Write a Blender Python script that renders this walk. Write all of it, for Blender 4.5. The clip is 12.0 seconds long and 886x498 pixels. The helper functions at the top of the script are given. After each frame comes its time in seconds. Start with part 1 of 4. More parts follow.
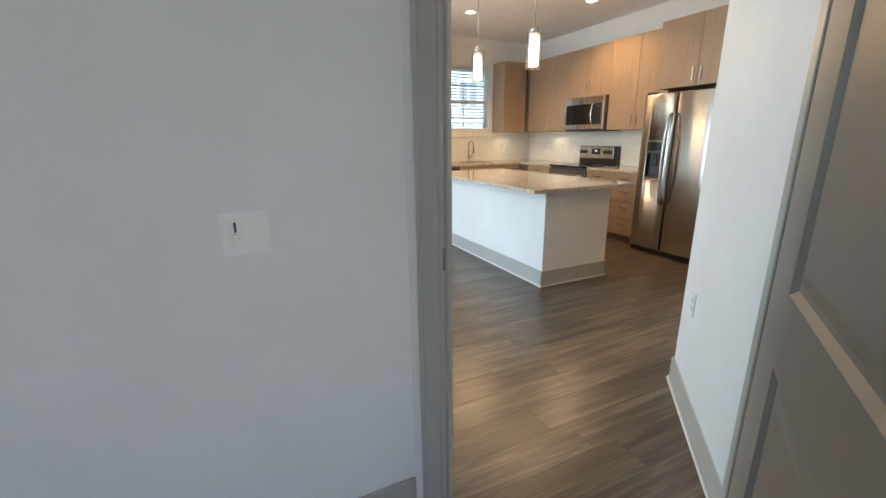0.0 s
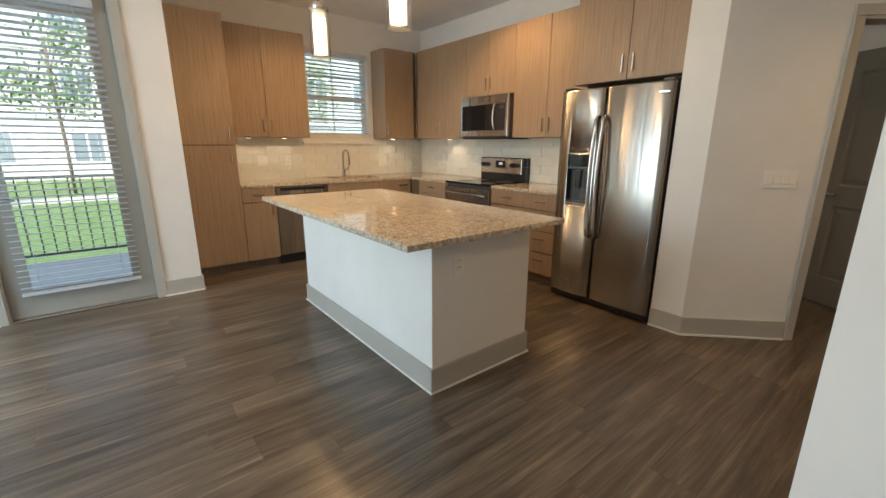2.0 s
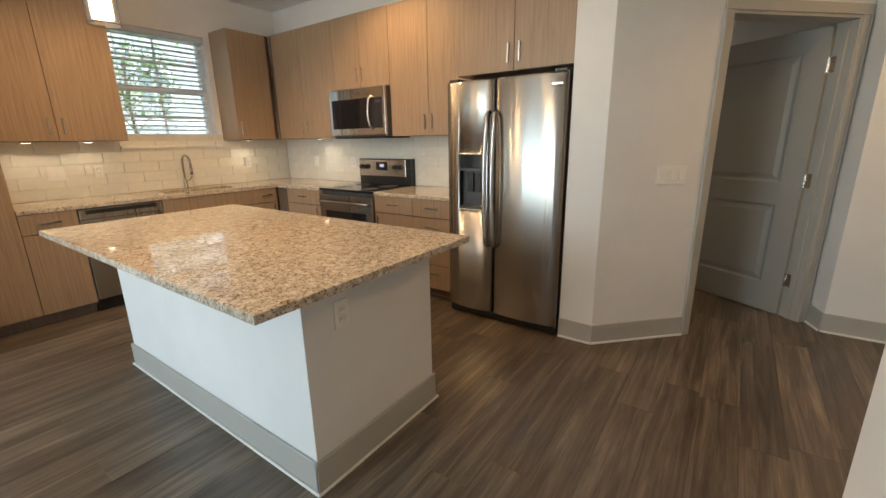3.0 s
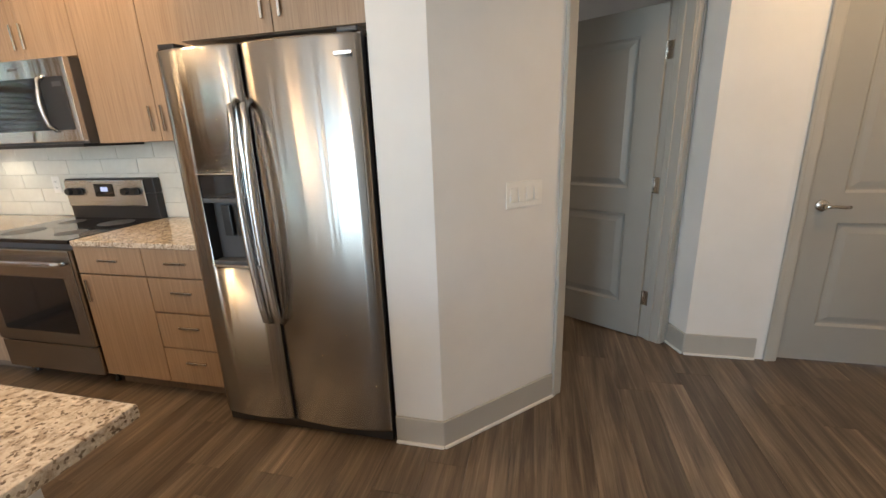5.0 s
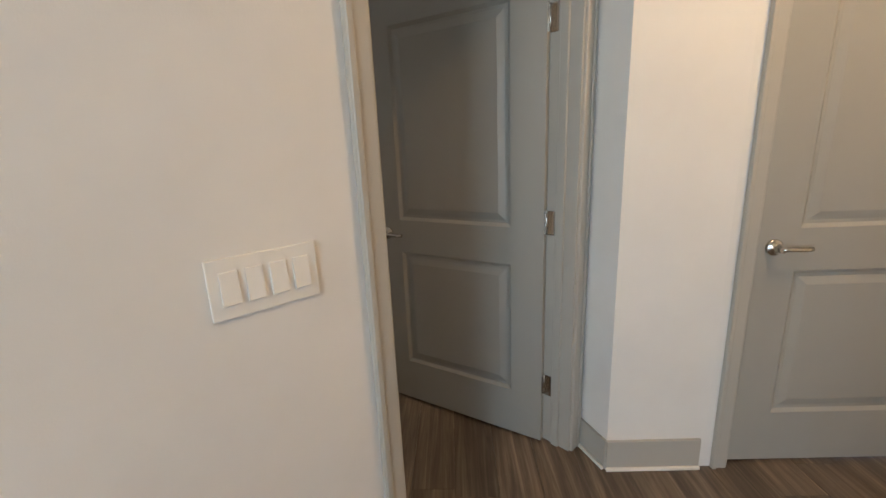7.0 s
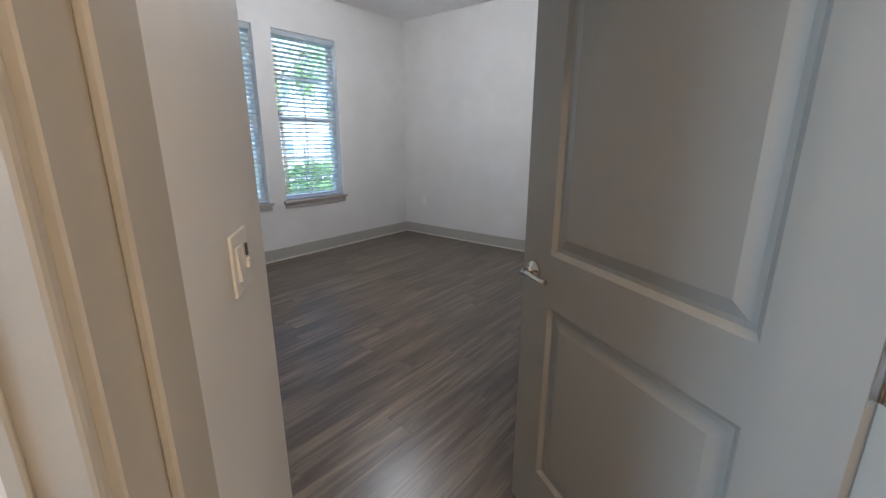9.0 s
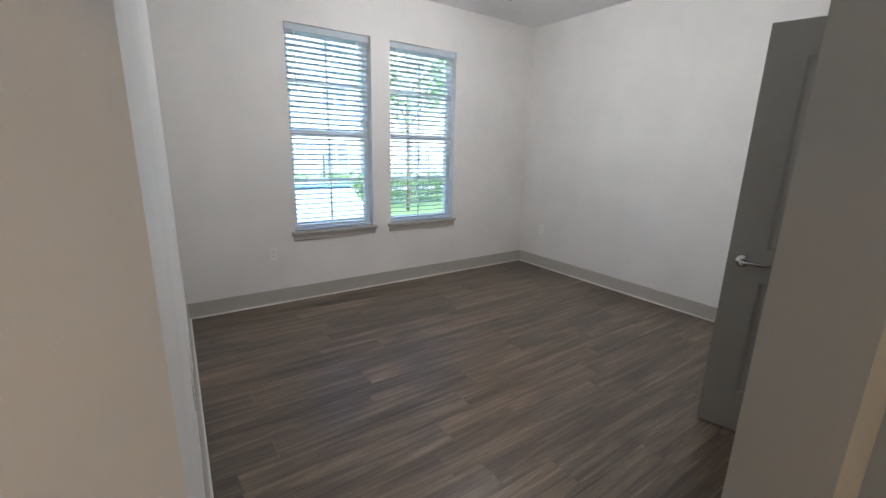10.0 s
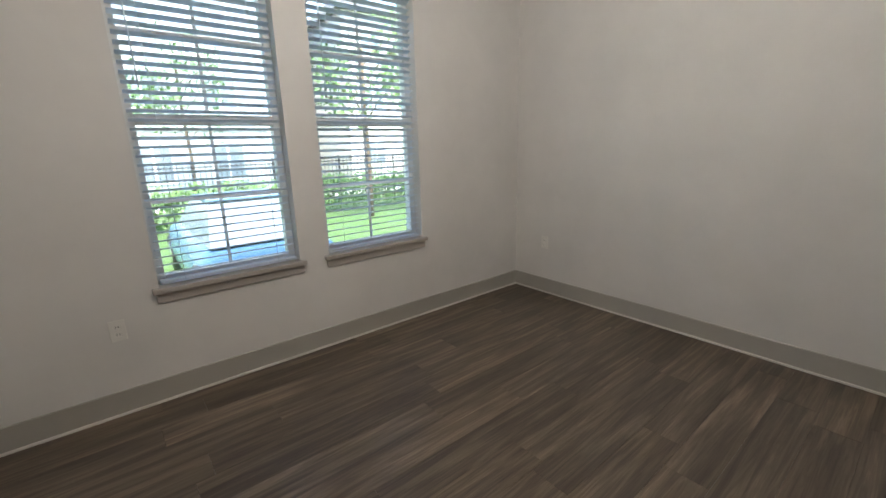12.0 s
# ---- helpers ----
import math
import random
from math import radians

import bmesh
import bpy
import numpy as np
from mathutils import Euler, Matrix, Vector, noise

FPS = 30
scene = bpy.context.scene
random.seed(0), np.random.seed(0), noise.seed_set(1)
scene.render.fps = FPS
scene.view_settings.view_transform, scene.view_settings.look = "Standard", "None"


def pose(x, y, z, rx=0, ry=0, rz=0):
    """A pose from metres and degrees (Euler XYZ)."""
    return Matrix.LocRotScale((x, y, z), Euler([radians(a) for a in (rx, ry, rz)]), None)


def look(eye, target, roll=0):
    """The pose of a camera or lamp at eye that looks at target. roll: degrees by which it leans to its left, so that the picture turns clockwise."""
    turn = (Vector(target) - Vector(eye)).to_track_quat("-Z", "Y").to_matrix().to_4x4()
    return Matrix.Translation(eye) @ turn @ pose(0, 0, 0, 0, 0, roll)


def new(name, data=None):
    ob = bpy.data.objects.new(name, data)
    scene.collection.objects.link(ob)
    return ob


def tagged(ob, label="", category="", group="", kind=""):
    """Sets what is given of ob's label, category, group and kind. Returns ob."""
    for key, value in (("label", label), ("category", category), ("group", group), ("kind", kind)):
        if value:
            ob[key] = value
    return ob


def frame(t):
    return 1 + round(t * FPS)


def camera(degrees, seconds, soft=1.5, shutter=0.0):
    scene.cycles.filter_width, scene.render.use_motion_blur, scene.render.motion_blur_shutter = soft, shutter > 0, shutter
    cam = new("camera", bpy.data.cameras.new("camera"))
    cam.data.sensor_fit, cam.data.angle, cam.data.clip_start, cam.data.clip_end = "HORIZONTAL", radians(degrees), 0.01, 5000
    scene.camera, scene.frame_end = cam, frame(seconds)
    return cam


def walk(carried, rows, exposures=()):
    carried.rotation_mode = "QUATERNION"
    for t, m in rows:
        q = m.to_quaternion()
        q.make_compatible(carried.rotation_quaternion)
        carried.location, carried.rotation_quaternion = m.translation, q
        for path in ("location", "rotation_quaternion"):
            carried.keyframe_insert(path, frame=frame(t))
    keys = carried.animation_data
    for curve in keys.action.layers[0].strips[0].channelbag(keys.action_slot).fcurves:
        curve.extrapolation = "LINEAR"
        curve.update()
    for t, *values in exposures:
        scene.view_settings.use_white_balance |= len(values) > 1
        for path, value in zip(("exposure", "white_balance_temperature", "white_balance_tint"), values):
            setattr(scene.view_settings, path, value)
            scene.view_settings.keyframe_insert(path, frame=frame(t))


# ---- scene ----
cam = camera(94.0, 12.0)
PATH = [
    (0, (0.539, 0.842, 1.328), (1.373, 2.583, 0.807), -0.5),
    (0.5, (0.812, 1.133, 1.321), (1.825, 2.777, 0.801), -1.5),
    (1, (1.094, 1.44, 1.332), (2.146, 3.06, 0.815), -1.3),
    (1.5, (1.349, 1.764, 1.333), (2.473, 3.337, 0.822), -0.7),
    (2, (1.662, 2.047, 1.342), (2.872, 3.561, 0.849), 0.2),
    (2.5, (1.881, 2.281, 1.345), (3.244, 3.658, 0.848), 0.4),
    (3, (2.066, 2.464, 1.368), (3.645, 3.58, 0.858), -1.0),
    (4.8, (3.086, 2.742, 1.412), (4.944, 3.232, 0.858), -1.9),
    (5, (3.2, 2.726, 1.407), (5.068, 3.185, 0.861), -2.1),
    (5.5, (3.497, 2.664, 1.384), (5.383, 3.052, 0.844), -1.7),
    (6, (3.736, 2.592, 1.386), (5.657, 2.795, 0.87), -2.2),
    (6.5, (3.968, 2.518, 1.388), (5.908, 2.562, 0.905), -2.6),
    (6.7, (4.111, 2.485, 1.373), (6.051, 2.519, 0.887), -2.6),
    (8.3, (4.922, 2.195, 1.353), (6.725, 2.931, 0.899), 0.7),
    (8.5, (4.998, 2.166, 1.359), (6.716, 3.073, 0.883), 1.2),
    (9, (5.223, 2.217, 1.353), (6.735, 3.421, 0.84), 0.1),
    (9.5, (5.533, 2.405, 1.37), (6.868, 3.811, 0.878), 0.3),
    (10, (5.743, 2.641, 1.465), (6.858, 4.232, 0.991), 1.4),
    (10.5, (5.943, 2.91, 1.405), (6.923, 4.595, 0.956), 1.4),
    (11, (6.129, 3.243, 1.398), (7.21, 4.86, 0.932), 0.9),
    (11.5, (6.363, 3.557, 1.385), (7.475, 5.154, 0.923), -0.2),
    (12, (6.647, 3.854, 1.394), (7.864, 5.364, 0.907), -1.6),
]

# ---- world and large lights ----
walk(cam, [(t, look(eye, target, roll)) for t, eye, target, roll in PATH],
     exposures=[(0.0, 2.35, 6700, 10), (1.0, 2.15, 7000, 10), (2.0, 2.05, 7300, 10), (3.0, 2.15, 7200, 10), (5.0, 2.5, 6500, 10), (6.7, 2.65, 6500, 10), (8.5, 2.75, 5500, 10), (9.0, 3.2, 5700, 10), (9.8, 3.4, 5900, 10), (10.8, 3.25, 6200, 10), (12.0, 3.0, 6700, 10)])

world = bpy.data.worlds.new("sky")
scene.world = world
world.use_nodes = True
wn = world.node_tree.nodes
sky = wn.new("ShaderNodeTexSky")
sky.sky_type, sky.sun_disc = "NISHITA", False
sky.sun_elevation, sky.sun_rotation = radians(52), radians(205)
wn["Background"].inputs[1].default_value = 0.15
world.node_tree.links.new(sky.outputs[0], wn["Background"].inputs[0])
sun = new("sun", bpy.data.lights.new("sun", "SUN"))
sun.data.energy, sun.data.angle, sun.data.color = 2.0, radians(12), (1.0, 0.97, 0.93)
sun.matrix_world = look((0, 0, 30), (14, 30, -19.0))

WARM = (1.0, 0.64, 0.32)


def lamp(x, y, z, power, colour=WARM, radius=0.05, spot=None):
    ob = new("lamp", bpy.data.lights.new("lamp", "SPOT" if spot else "POINT"))
    ob.data.energy, ob.data.color, ob.data.shadow_soft_size = power, colour, radius
    if spot:
        ob.data.spot_size, ob.data.spot_blend = radians(spot), 0.6
    ob.location = (x, y, z)
    return ob


FAN = (7.8, 4.85)
PENDANTS = [(2.87, 3.91), (2.86, 4.82)]
DOWNLIGHTS = [(3.46, 6.05), (4.55, 5.05), (5.05, 1.15)]
for x, y in PENDANTS:
    lamp(x, y, 2.03, 3.4, radius=0.04)
for x, y in DOWNLIGHTS:
    lamp(x, y, 2.86, 15 if y > 3 else 14, spot=140, radius=0.06)
for x in (2.95, 3.35, 4.85):
    lamp(x, 7.17, 1.392, 0.5, (1, 0.86, 0.64), 0.02, 150)
for y in (6.45, 4.55):
    lamp(5.29, y, 1.392, 0.5, (1, 0.86, 0.64), 0.02, 150)
lamp(FAN[0], FAN[1], 2.51, 6.5, (1.0, 0.94, 0.88), 0.08)
# added area lamp standing in for sky light, in an unseen west opening
day = new("west_fill_lamp", bpy.data.lights.new("west_fill_lamp", "AREA"))
day.data.shape, day.data.size, day.data.size_y = "RECTANGLE", 2.2, 2.6
day.data.energy, day.data.color = 20.0, (0.62, 0.83, 1.0)
day.matrix_world = look((-0.84, 5.13, 1.45), (3.0, 5.13, 1.2))

# ---- materials ----


class Mat:
    """A node material with a few shortcuts."""

    def __init__(self, name, colour, rough=0.5, metal=0.0):
        self.m = bpy.data.materials.new(name)
        self.m.use_nodes = True
        self.n, self.l = self.m.node_tree.nodes, self.m.node_tree.links
        self.b = self.n["Principled BSDF"]
        self.b.inputs["Base Color"].default_value = (*colour, 1)
        self.b.inputs["Roughness"].default_value = rough
        self.b.inputs["Metallic"].default_value = metal

    def node(self, kind, **sets):
        nd = self.n.new(kind)
        for k, v in sets.items():
            if k in nd.inputs:
                nd.inputs[k].default_value = v
        return nd

    def link(self, a, b):
        self.l.new(a, b)

    def coords(self, scale=(1, 1, 1), source="Object"):
        tc, mp = self.node("ShaderNodeTexCoord"), self.node("ShaderNodeMapping")
        mp.inputs["Scale"].default_value = scale
        self.link(tc.outputs[source], mp.inputs["Vector"])
        return mp.outputs[0]

    def noise(self, vec, scale, detail=4.0, rough=0.6, distort=0.0):
        nd = self.node("ShaderNodeTexNoise", Scale=scale, Detail=detail, Roughness=rough, Distortion=distort)
        self.link(vec, nd.inputs["Vector"])
        return nd.outputs["Fac"]

    def ramp(self, fac, stops):
        nd = self.node("ShaderNodeValToRGB")
        el = nd.color_ramp.elements
        while len(el) < len(stops):
            el.new(0.5)
        for e, (p, c) in zip(el, stops):
            e.position, e.color = p, (*c, 1) if len(c) == 3 else c
        self.link(fac, nd.inputs[0])
        return nd.outputs[0]

    def mix(self, fac, a, b, kind="MIX"):
        nd = self.n.new("ShaderNodeMix")
        nd.data_type, nd.blend_type = "RGBA", kind
        for sock, v in ((nd.inputs[0], fac), (nd.inputs[6], a), (nd.inputs[7], b)):
            if hasattr(v, "is_linked"):
                self.link(v, sock)
            elif isinstance(v, tuple):
                sock.default_value = (*v, 1)
            else:
                sock.default_value = v
        return nd.outputs[2]

    def bump(self, height, strength=0.2, distance=0.002):
        nd = self.node("ShaderNodeBump", Strength=strength, Distance=distance)
        self.link(height, nd.inputs["Height"])
        self.link(nd.outputs[0], self.b.inputs["Normal"])

    def colour(self, out):
        self.link(out, self.b.inputs["Base Color"])

    def rough(self, fac, lo, hi):
        nd = self.node("ShaderNodeMapRange")
        nd.inputs["To Min"].default_value, nd.inputs["To Max"].default_value = lo, hi
        self.link(fac, nd.inputs[0])
        self.link(nd.outputs[0], self.b.inputs["Roughness"])


def paint(name, colour, rough=0.6, relief=0.15, vary=0.05):
    """Rolled wall or trim paint: faint orange peel, slight blotches."""
    k = Mat(name, colour, rough)
    v = k.coords()
    blot = k.noise(v, 1.7, 5)
    lo, hi = tuple(c * (1 - vary) for c in colour), tuple(min(1, c * (1 + vary)) for c in colour)
    k.colour(k.ramp(blot, [(0.3, lo), (0.7, hi)]))
    k.rough(k.noise(v, 9, 3), rough - 0.06, rough + 0.08)
    k.bump(k.noise(v, 260, 2), relief, 0.0012)
    return k.m


def wood_planks(name, island):
    """Grey-brown vinyl oak boards; each board has its own tone and grain."""
    k = Mat(name, (0.13, 0.1, 0.08), 0.3)
    if island:
        rnd = k.node("ShaderNodeNewGeometry").outputs["Random Per Island"]
    else:
        rnd = k.node("ShaderNodeObjectInfo").outputs["Random"]
    pos = k.node("ShaderNodeNewGeometry").outputs["Position"]
    off = k.node("ShaderNodeVectorMath")
    off.operation = "SCALE"
    off.inputs[0].default_value = (37.0, 91.0, 13.0)
    k.link(rnd, off.inputs["Scale"])
    add = k.node("ShaderNodeVectorMath")
    k.link(pos, add.inputs[0]), k.link(off.outputs[0], add.inputs[1])
    mp = k.node("ShaderNodeMapping")
    mp.inputs["Scale"].default_value = (0.5, 10.0, 1.0)
    k.link(add.outputs[0], mp.inputs["Vector"])
    grain = k.noise(mp.outputs[0], 2.6, 8, 0.68, 0.7)
    mp2 = k.node("ShaderNodeMapping")
    mp2.inputs["Scale"].default_value = (3.5, 120.0, 1.0)
    k.link(add.outputs[0], mp2.inputs["Vector"])
    fine = k.noise(mp2.outputs[0], 1.6, 4, 0.6)
    mp3 = k.node("ShaderNodeMapping")
    mp3.inputs["Scale"].default_value = (0.8, 3.6, 1.0)
    k.link(add.outputs[0], mp3.inputs["Vector"])
    broad = k.noise(mp3.outputs[0], 2.0, 3, 0.5, 0.4)
    base = k.ramp(grain, [(0.3, (0.065, 0.049, 0.035)), (0.45, (0.106, 0.081, 0.060)), (0.56, (0.162, 0.128, 0.095)), (0.68, (0.241, 0.195, 0.147)), (0.8, (0.325, 0.269, 0.206))])
    tone = k.ramp(rnd, [(0.0, (0.8, 0.78, 0.77)), (0.5, (1.0, 1.0, 1.0)), (1.0, (1.2, 1.18, 1.15))])
    c = k.mix(1.0, base, tone, "MULTIPLY")
    c = k.mix(1.0, c, k.ramp(broad, [(0.3, (0.66, 0.65, 0.65)), (0.7, (1.25, 1.24, 1.22))]), "MULTIPLY")
    c = k.mix(1.0, c, k.ramp(fine, [(0.36, (0.8, 0.78, 0.77)), (0.52, (1.0, 1.0, 1.0))]), "MULTIPLY")
    k.colour(c)
    k.rough(grain, 0.26, 0.38)
    k.b.inputs["Specular IOR Level"].default_value = 0.65
    k.bump(fine, 0.12, 0.0008)
    return k.m


def laminate(name, lo, hi):
    """Cabinet fronts: pale oak laminate with fine upright grain."""
    k = Mat(name, hi, 0.42)
    v = k.coords((38, 38, 0.9))
    g = k.noise(v, 2.4, 6, 0.65)
    f = k.noise(k.coords((160, 160, 2.5)), 2.0, 3)
    c = k.ramp(g, [(0.32, lo), (0.68, hi)])
    k.colour(k.mix(1.0, c, k.ramp(f, [(0.35, (0.84, 0.83, 0.82)), (0.6, (1.0, 1.0, 1.0))]), "MULTIPLY"))
    k.rough(g, 0.36, 0.5)
    k.bump(f, 0.06, 0.0005)
    return k.m


def granite(name):
    k = Mat(name, (0.5, 0.44, 0.36), 0.09)
    v = k.coords()
    big = k.noise(v, 34, 7, 0.72, 0.8)
    vor = k.node("ShaderNodeTexVoronoi", Scale=170.0)
    k.link(v, vor.inputs["Vector"])
    spk = k.node("ShaderNodeSeparateColor")
    k.link(vor.outputs["Color"], spk.inputs[0])
    c = k.ramp(big, [(0.3, (0.2, 0.14, 0.095)), (0.42, (0.42, 0.34, 0.26)), (0.55, (0.62, 0.54, 0.44)), (0.72, (0.74, 0.69, 0.61))])
    dark = k.ramp(spk.outputs[0], [(0.0, (0.18, 0.14, 0.12)), (0.13, (0.45, 0.4, 0.36)), (0.22, (1, 1, 1)), (0.85, (1, 1, 1)), (1.0, (1.25, 1.22, 1.18))])
    k.colour(k.mix(0.9, c, dark, "MULTIPLY"))
    k.rough(k.noise(v, 60, 3), 0.03, 0.09)
    return k.m


def steel(name, colour=(0.42, 0.41, 0.395), rough=0.25, scale=(1.5, 1.5, 160), aniso=0.95):
    """Brushed stainless steel."""
    k = Mat(name, colour, rough, 1.0)
    g = k.noise(k.coords(scale), 1.0, 3)
    k.rough(g, rough - 0.02, rough + 0.03)
    k.b.inputs["Anisotropic Rotation"].default_value = 0.25
    k.colour(k.ramp(g, [(0.3, tuple(c * 0.96 for c in colour)), (0.7, colour)]))
    k.b.inputs["Anisotropic"].default_value = aniso
    k.bump(k.noise(k.coords((11, 11, 0.5)), 1.0, 2), 0.4, 0.012)
    tan = k.node("ShaderNodeTangent")
    tan.direction_type, tan.axis = "RADIAL", "Z"
    k.link(tan.outputs[0], k.b.inputs["Tangent"])
    return k.m


def plain(name, colour, rough=0.45, metal=0.0, vary=0.08):
    k = Mat(name, colour, rough, metal)
    n = k.noise(k.coords(), 14, 4)
    k.colour(k.ramp(n, [(0.3, tuple(c * (1 - vary) for c in colour)), (0.7, tuple(min(1, c * (1 + vary)) for c in colour))]))
    k.rough(n, max(0.02, rough - 0.05), rough + 0.05)
    return k.m


def glass(name, tint=(0.95, 1.0, 0.98), rough=0.0):
    k = Mat(name, tint, rough)
    k.b.inputs["Transmission Weight"].default_value = 1.0
    k.b.inputs["IOR"].default_value = 1.45
    return k.m


def glow(name, colour, strength):
    k = Mat(name, (0.9, 0.88, 0.82), 0.5)
    k.b.inputs["Emission Color"].default_value = (*colour, 1)
    k.b.inputs["Emission Strength"].default_value = strength
    return k.m


M_WALL = paint("wall_paint", (0.76, 0.75, 0.735), 0.6)
M_CEIL = paint("ceiling_paint", (0.82, 0.815, 0.81), 0.75, 0.3)
M_TRIM = paint("trim_paint", (0.43, 0.415, 0.38), 0.38, 0.06)
M_DOOR = paint("door_paint", (0.35, 0.345, 0.32), 0.36, 0.1)
M_SHOE = paint("white_trim", (0.78, 0.76, 0.72), 0.4, 0.05)
M_SILL = paint("sill_paint", (0.44, 0.41, 0.38), 0.4, 0.05)
M_FLOOR, M_FLOOR2 = wood_planks("vinyl_plank", False), wood_planks("vinyl_plank_far", True)
M_SUB = plain("subfloor", (0.05, 0.042, 0.036), 0.8)
M_LAM = laminate("oak_laminate", (0.285, 0.19, 0.122), (0.405, 0.285, 0.19))
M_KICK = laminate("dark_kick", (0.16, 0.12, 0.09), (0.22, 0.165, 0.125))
M_GAP = plain("cabinet_shadow_gap", (0.12, 0.085, 0.06), 0.7)
M_GRANITE = granite("granite")
M_STEEL = steel("brushed_steel")
M_STEEL2 = steel("light_steel", (0.66, 0.66, 0.66), 0.25)
M_CHROME = plain("satin_nickel", (0.62, 0.6, 0.57), 0.22, 1.0, 0.03)
M_BLACK = plain("black_plastic", (0.018, 0.018, 0.02), 0.35)
M_BGLASS = plain("black_glass", (0.012, 0.012, 0.014), 0.05)
M_DGREY = plain("dark_grey", (0.07, 0.072, 0.078), 0.4)
M_LCD = glow("blue_display", (0.12, 0.22, 0.7), 0.12)
M_TILE = plain("glazed_tile", (0.76, 0.75, 0.69), 0.12, 0.0, 0.05)
M_GROUT = plain("grout", (0.66, 0.64, 0.58), 0.85)
M_PLATE = plain("white_plastic", (0.82, 0.81, 0.78), 0.32, 0.0, 0.02)
M_VINYL = plain("white_vinyl", (0.82, 0.83, 0.83), 0.4, 0.0, 0.02)
M_SLAT = plain("blind_slat", (0.8, 0.82, 0.84), 0.42, 0.0, 0.02)
slat_out = M_SLAT.node_tree.nodes["Material Output"]
slat_thru, slat_mix = M_SLAT.node_tree.nodes.new("ShaderNodeBsdfTranslucent"), M_SLAT.node_tree.nodes.new("ShaderNodeMixShader")
slat_thru.inputs[0].default_value, slat_mix.inputs[0].default_value = (0.8, 0.88, 0.97, 1), 0.5
M_SLAT.node_tree.links.new(M_SLAT.node_tree.nodes["Principled BSDF"].outputs[0], slat_mix.inputs[1])
M_SLAT.node_tree.links.new(slat_thru.outputs[0], slat_mix.inputs[2])
M_SLAT.node_tree.links.new(slat_mix.outputs[0], slat_out.inputs[0])
M_GLASS = glass("window_glass")
M_CLEAR = glass("clear_glass", (1, 1, 1))
M_GLOW = glow("lamp_glow", (1.0, 0.76, 0.48), 0.75)
M_GLOWC = glow("downlight_glow", (1.0, 0.86, 0.66), 1.6)

# ---- building blocks ----


def part(name, bm, material, parent=None, label="", m=None):
    """Links a bmesh as one mesh object under a thing or part."""
    bmesh.ops.recalc_face_normals(bm, faces=bm.faces)
    me = bpy.data.meshes.new(name)
    bm.to_mesh(me)
    bm.free()
    me.materials.append(material)
    ob = new(name, me)
    if parent is not None:
        ob.parent = parent
    if m is not None:
        ob.matrix_local = m
    if label:
        ob["label"] = label
    return ob


def again(name, src, parent, m):
    """Another object on the same mesh."""
    ob = new(name, src.data)
    ob.parent = parent
    ob.matrix_local = m
    return ob


def thing(name, m, label, category, group="", kind=""):
    ob = new(name)
    ob.empty_display_size = 0.1
    ob.matrix_world = m
    return tagged(ob, label, category, group, kind)


def box(bm, x0, y0, z0, x1, y1, z1, bevel=0.0, seg=2):
    vs = [bm.verts.new(p) for p in ((x0, y0, z0), (x1, y0, z0), (x1, y1, z0), (x0, y1, z0), (x0, y0, z1), (x1, y0, z1), (x1, y1, z1), (x0, y1, z1))]
    fs = [bm.faces.new([vs[i] for i in q]) for q in ((0, 3, 2, 1), (4, 5, 6, 7), (0, 1, 5, 4), (1, 2, 6, 5), (2, 3, 7, 6), (3, 0, 4, 7))]
    if bevel:
        es = {e for f in fs for e in f.edges}
        bmesh.ops.bevel(bm, geom=list(es), offset=bevel, segments=seg, affect="EDGES", profile=0.6)
    return bm


def boxed(*a, **k):
    return box(bmesh.new(), *a, **k)


def lathe(profile, seg=20, bm=None, cx=0.0, cy=0.0):
    """A surface of revolution about z from (radius, z) pairs, closed at its ends."""
    bm = bm or bmesh.new()
    rings = []
    for r, z in profile:
        rings.append([bm.verts.new((cx + r * math.cos(2 * math.pi * i / seg), cy + r * math.sin(2 * math.pi * i / seg), z)) for i in range(seg)])
    for a, b in zip(rings, rings[1:]):
        for i in range(seg):
            f = bm.faces.new((a[i], a[(i + 1) % seg], b[(i + 1) % seg], b[i]))
            f.smooth = True
    bm.faces.new(rings[0][::-1]), bm.faces.new(rings[-1])
    return bm


def tube(points, r, seg=10, bm=None):
    """A round bar along points."""
    bm = bm or bmesh.new()
    pts = [Vector(p) for p in points]
    rings = []
    for i, p in enumerate(pts):
        d = (pts[min(i + 1, len(pts) - 1)] - pts[max(i - 1, 0)]).normalized()
        side = d.cross(Vector((0.31, 0.17, 0.93))).normalized()
        up = side.cross(d)
        rings.append([bm.verts.new(p + r * (side * math.cos(2 * math.pi * k / seg) + up * math.sin(2 * math.pi * k / seg))) for k in range(seg)])
    for a, b in zip(rings, rings[1:]):
        for k in range(seg):
            f = bm.faces.new((a[k], a[(k + 1) % seg], b[(k + 1) % seg], b[k]))
            f.smooth = True
    bm.faces.new(rings[0][::-1]), bm.faces.new(rings[-1])
    return bm


def prism(poly, z0, z1):
    bm = bmesh.new()
    lo, hi = [bm.verts.new((x, y, z0)) for x, y in poly], [bm.verts.new((x, y, z1)) for x, y in poly]
    bm.faces.new(lo[::-1]), bm.faces.new(hi)
    for i in range(len(poly)):
        j = (i + 1) % len(poly)
        bm.faces.new((lo[i], lo[j], hi[j], hi[i]))
    return bm


def along(p0, p1, z=0.0):
    """A frame at p0 whose x runs to p1 and whose y points into the wall."""
    return pose(p0[0], p0[1], z, 0, 0, math.degrees(math.atan2(p1[1] - p0[1], p1[0] - p0[0])))


CEIL = 2.9


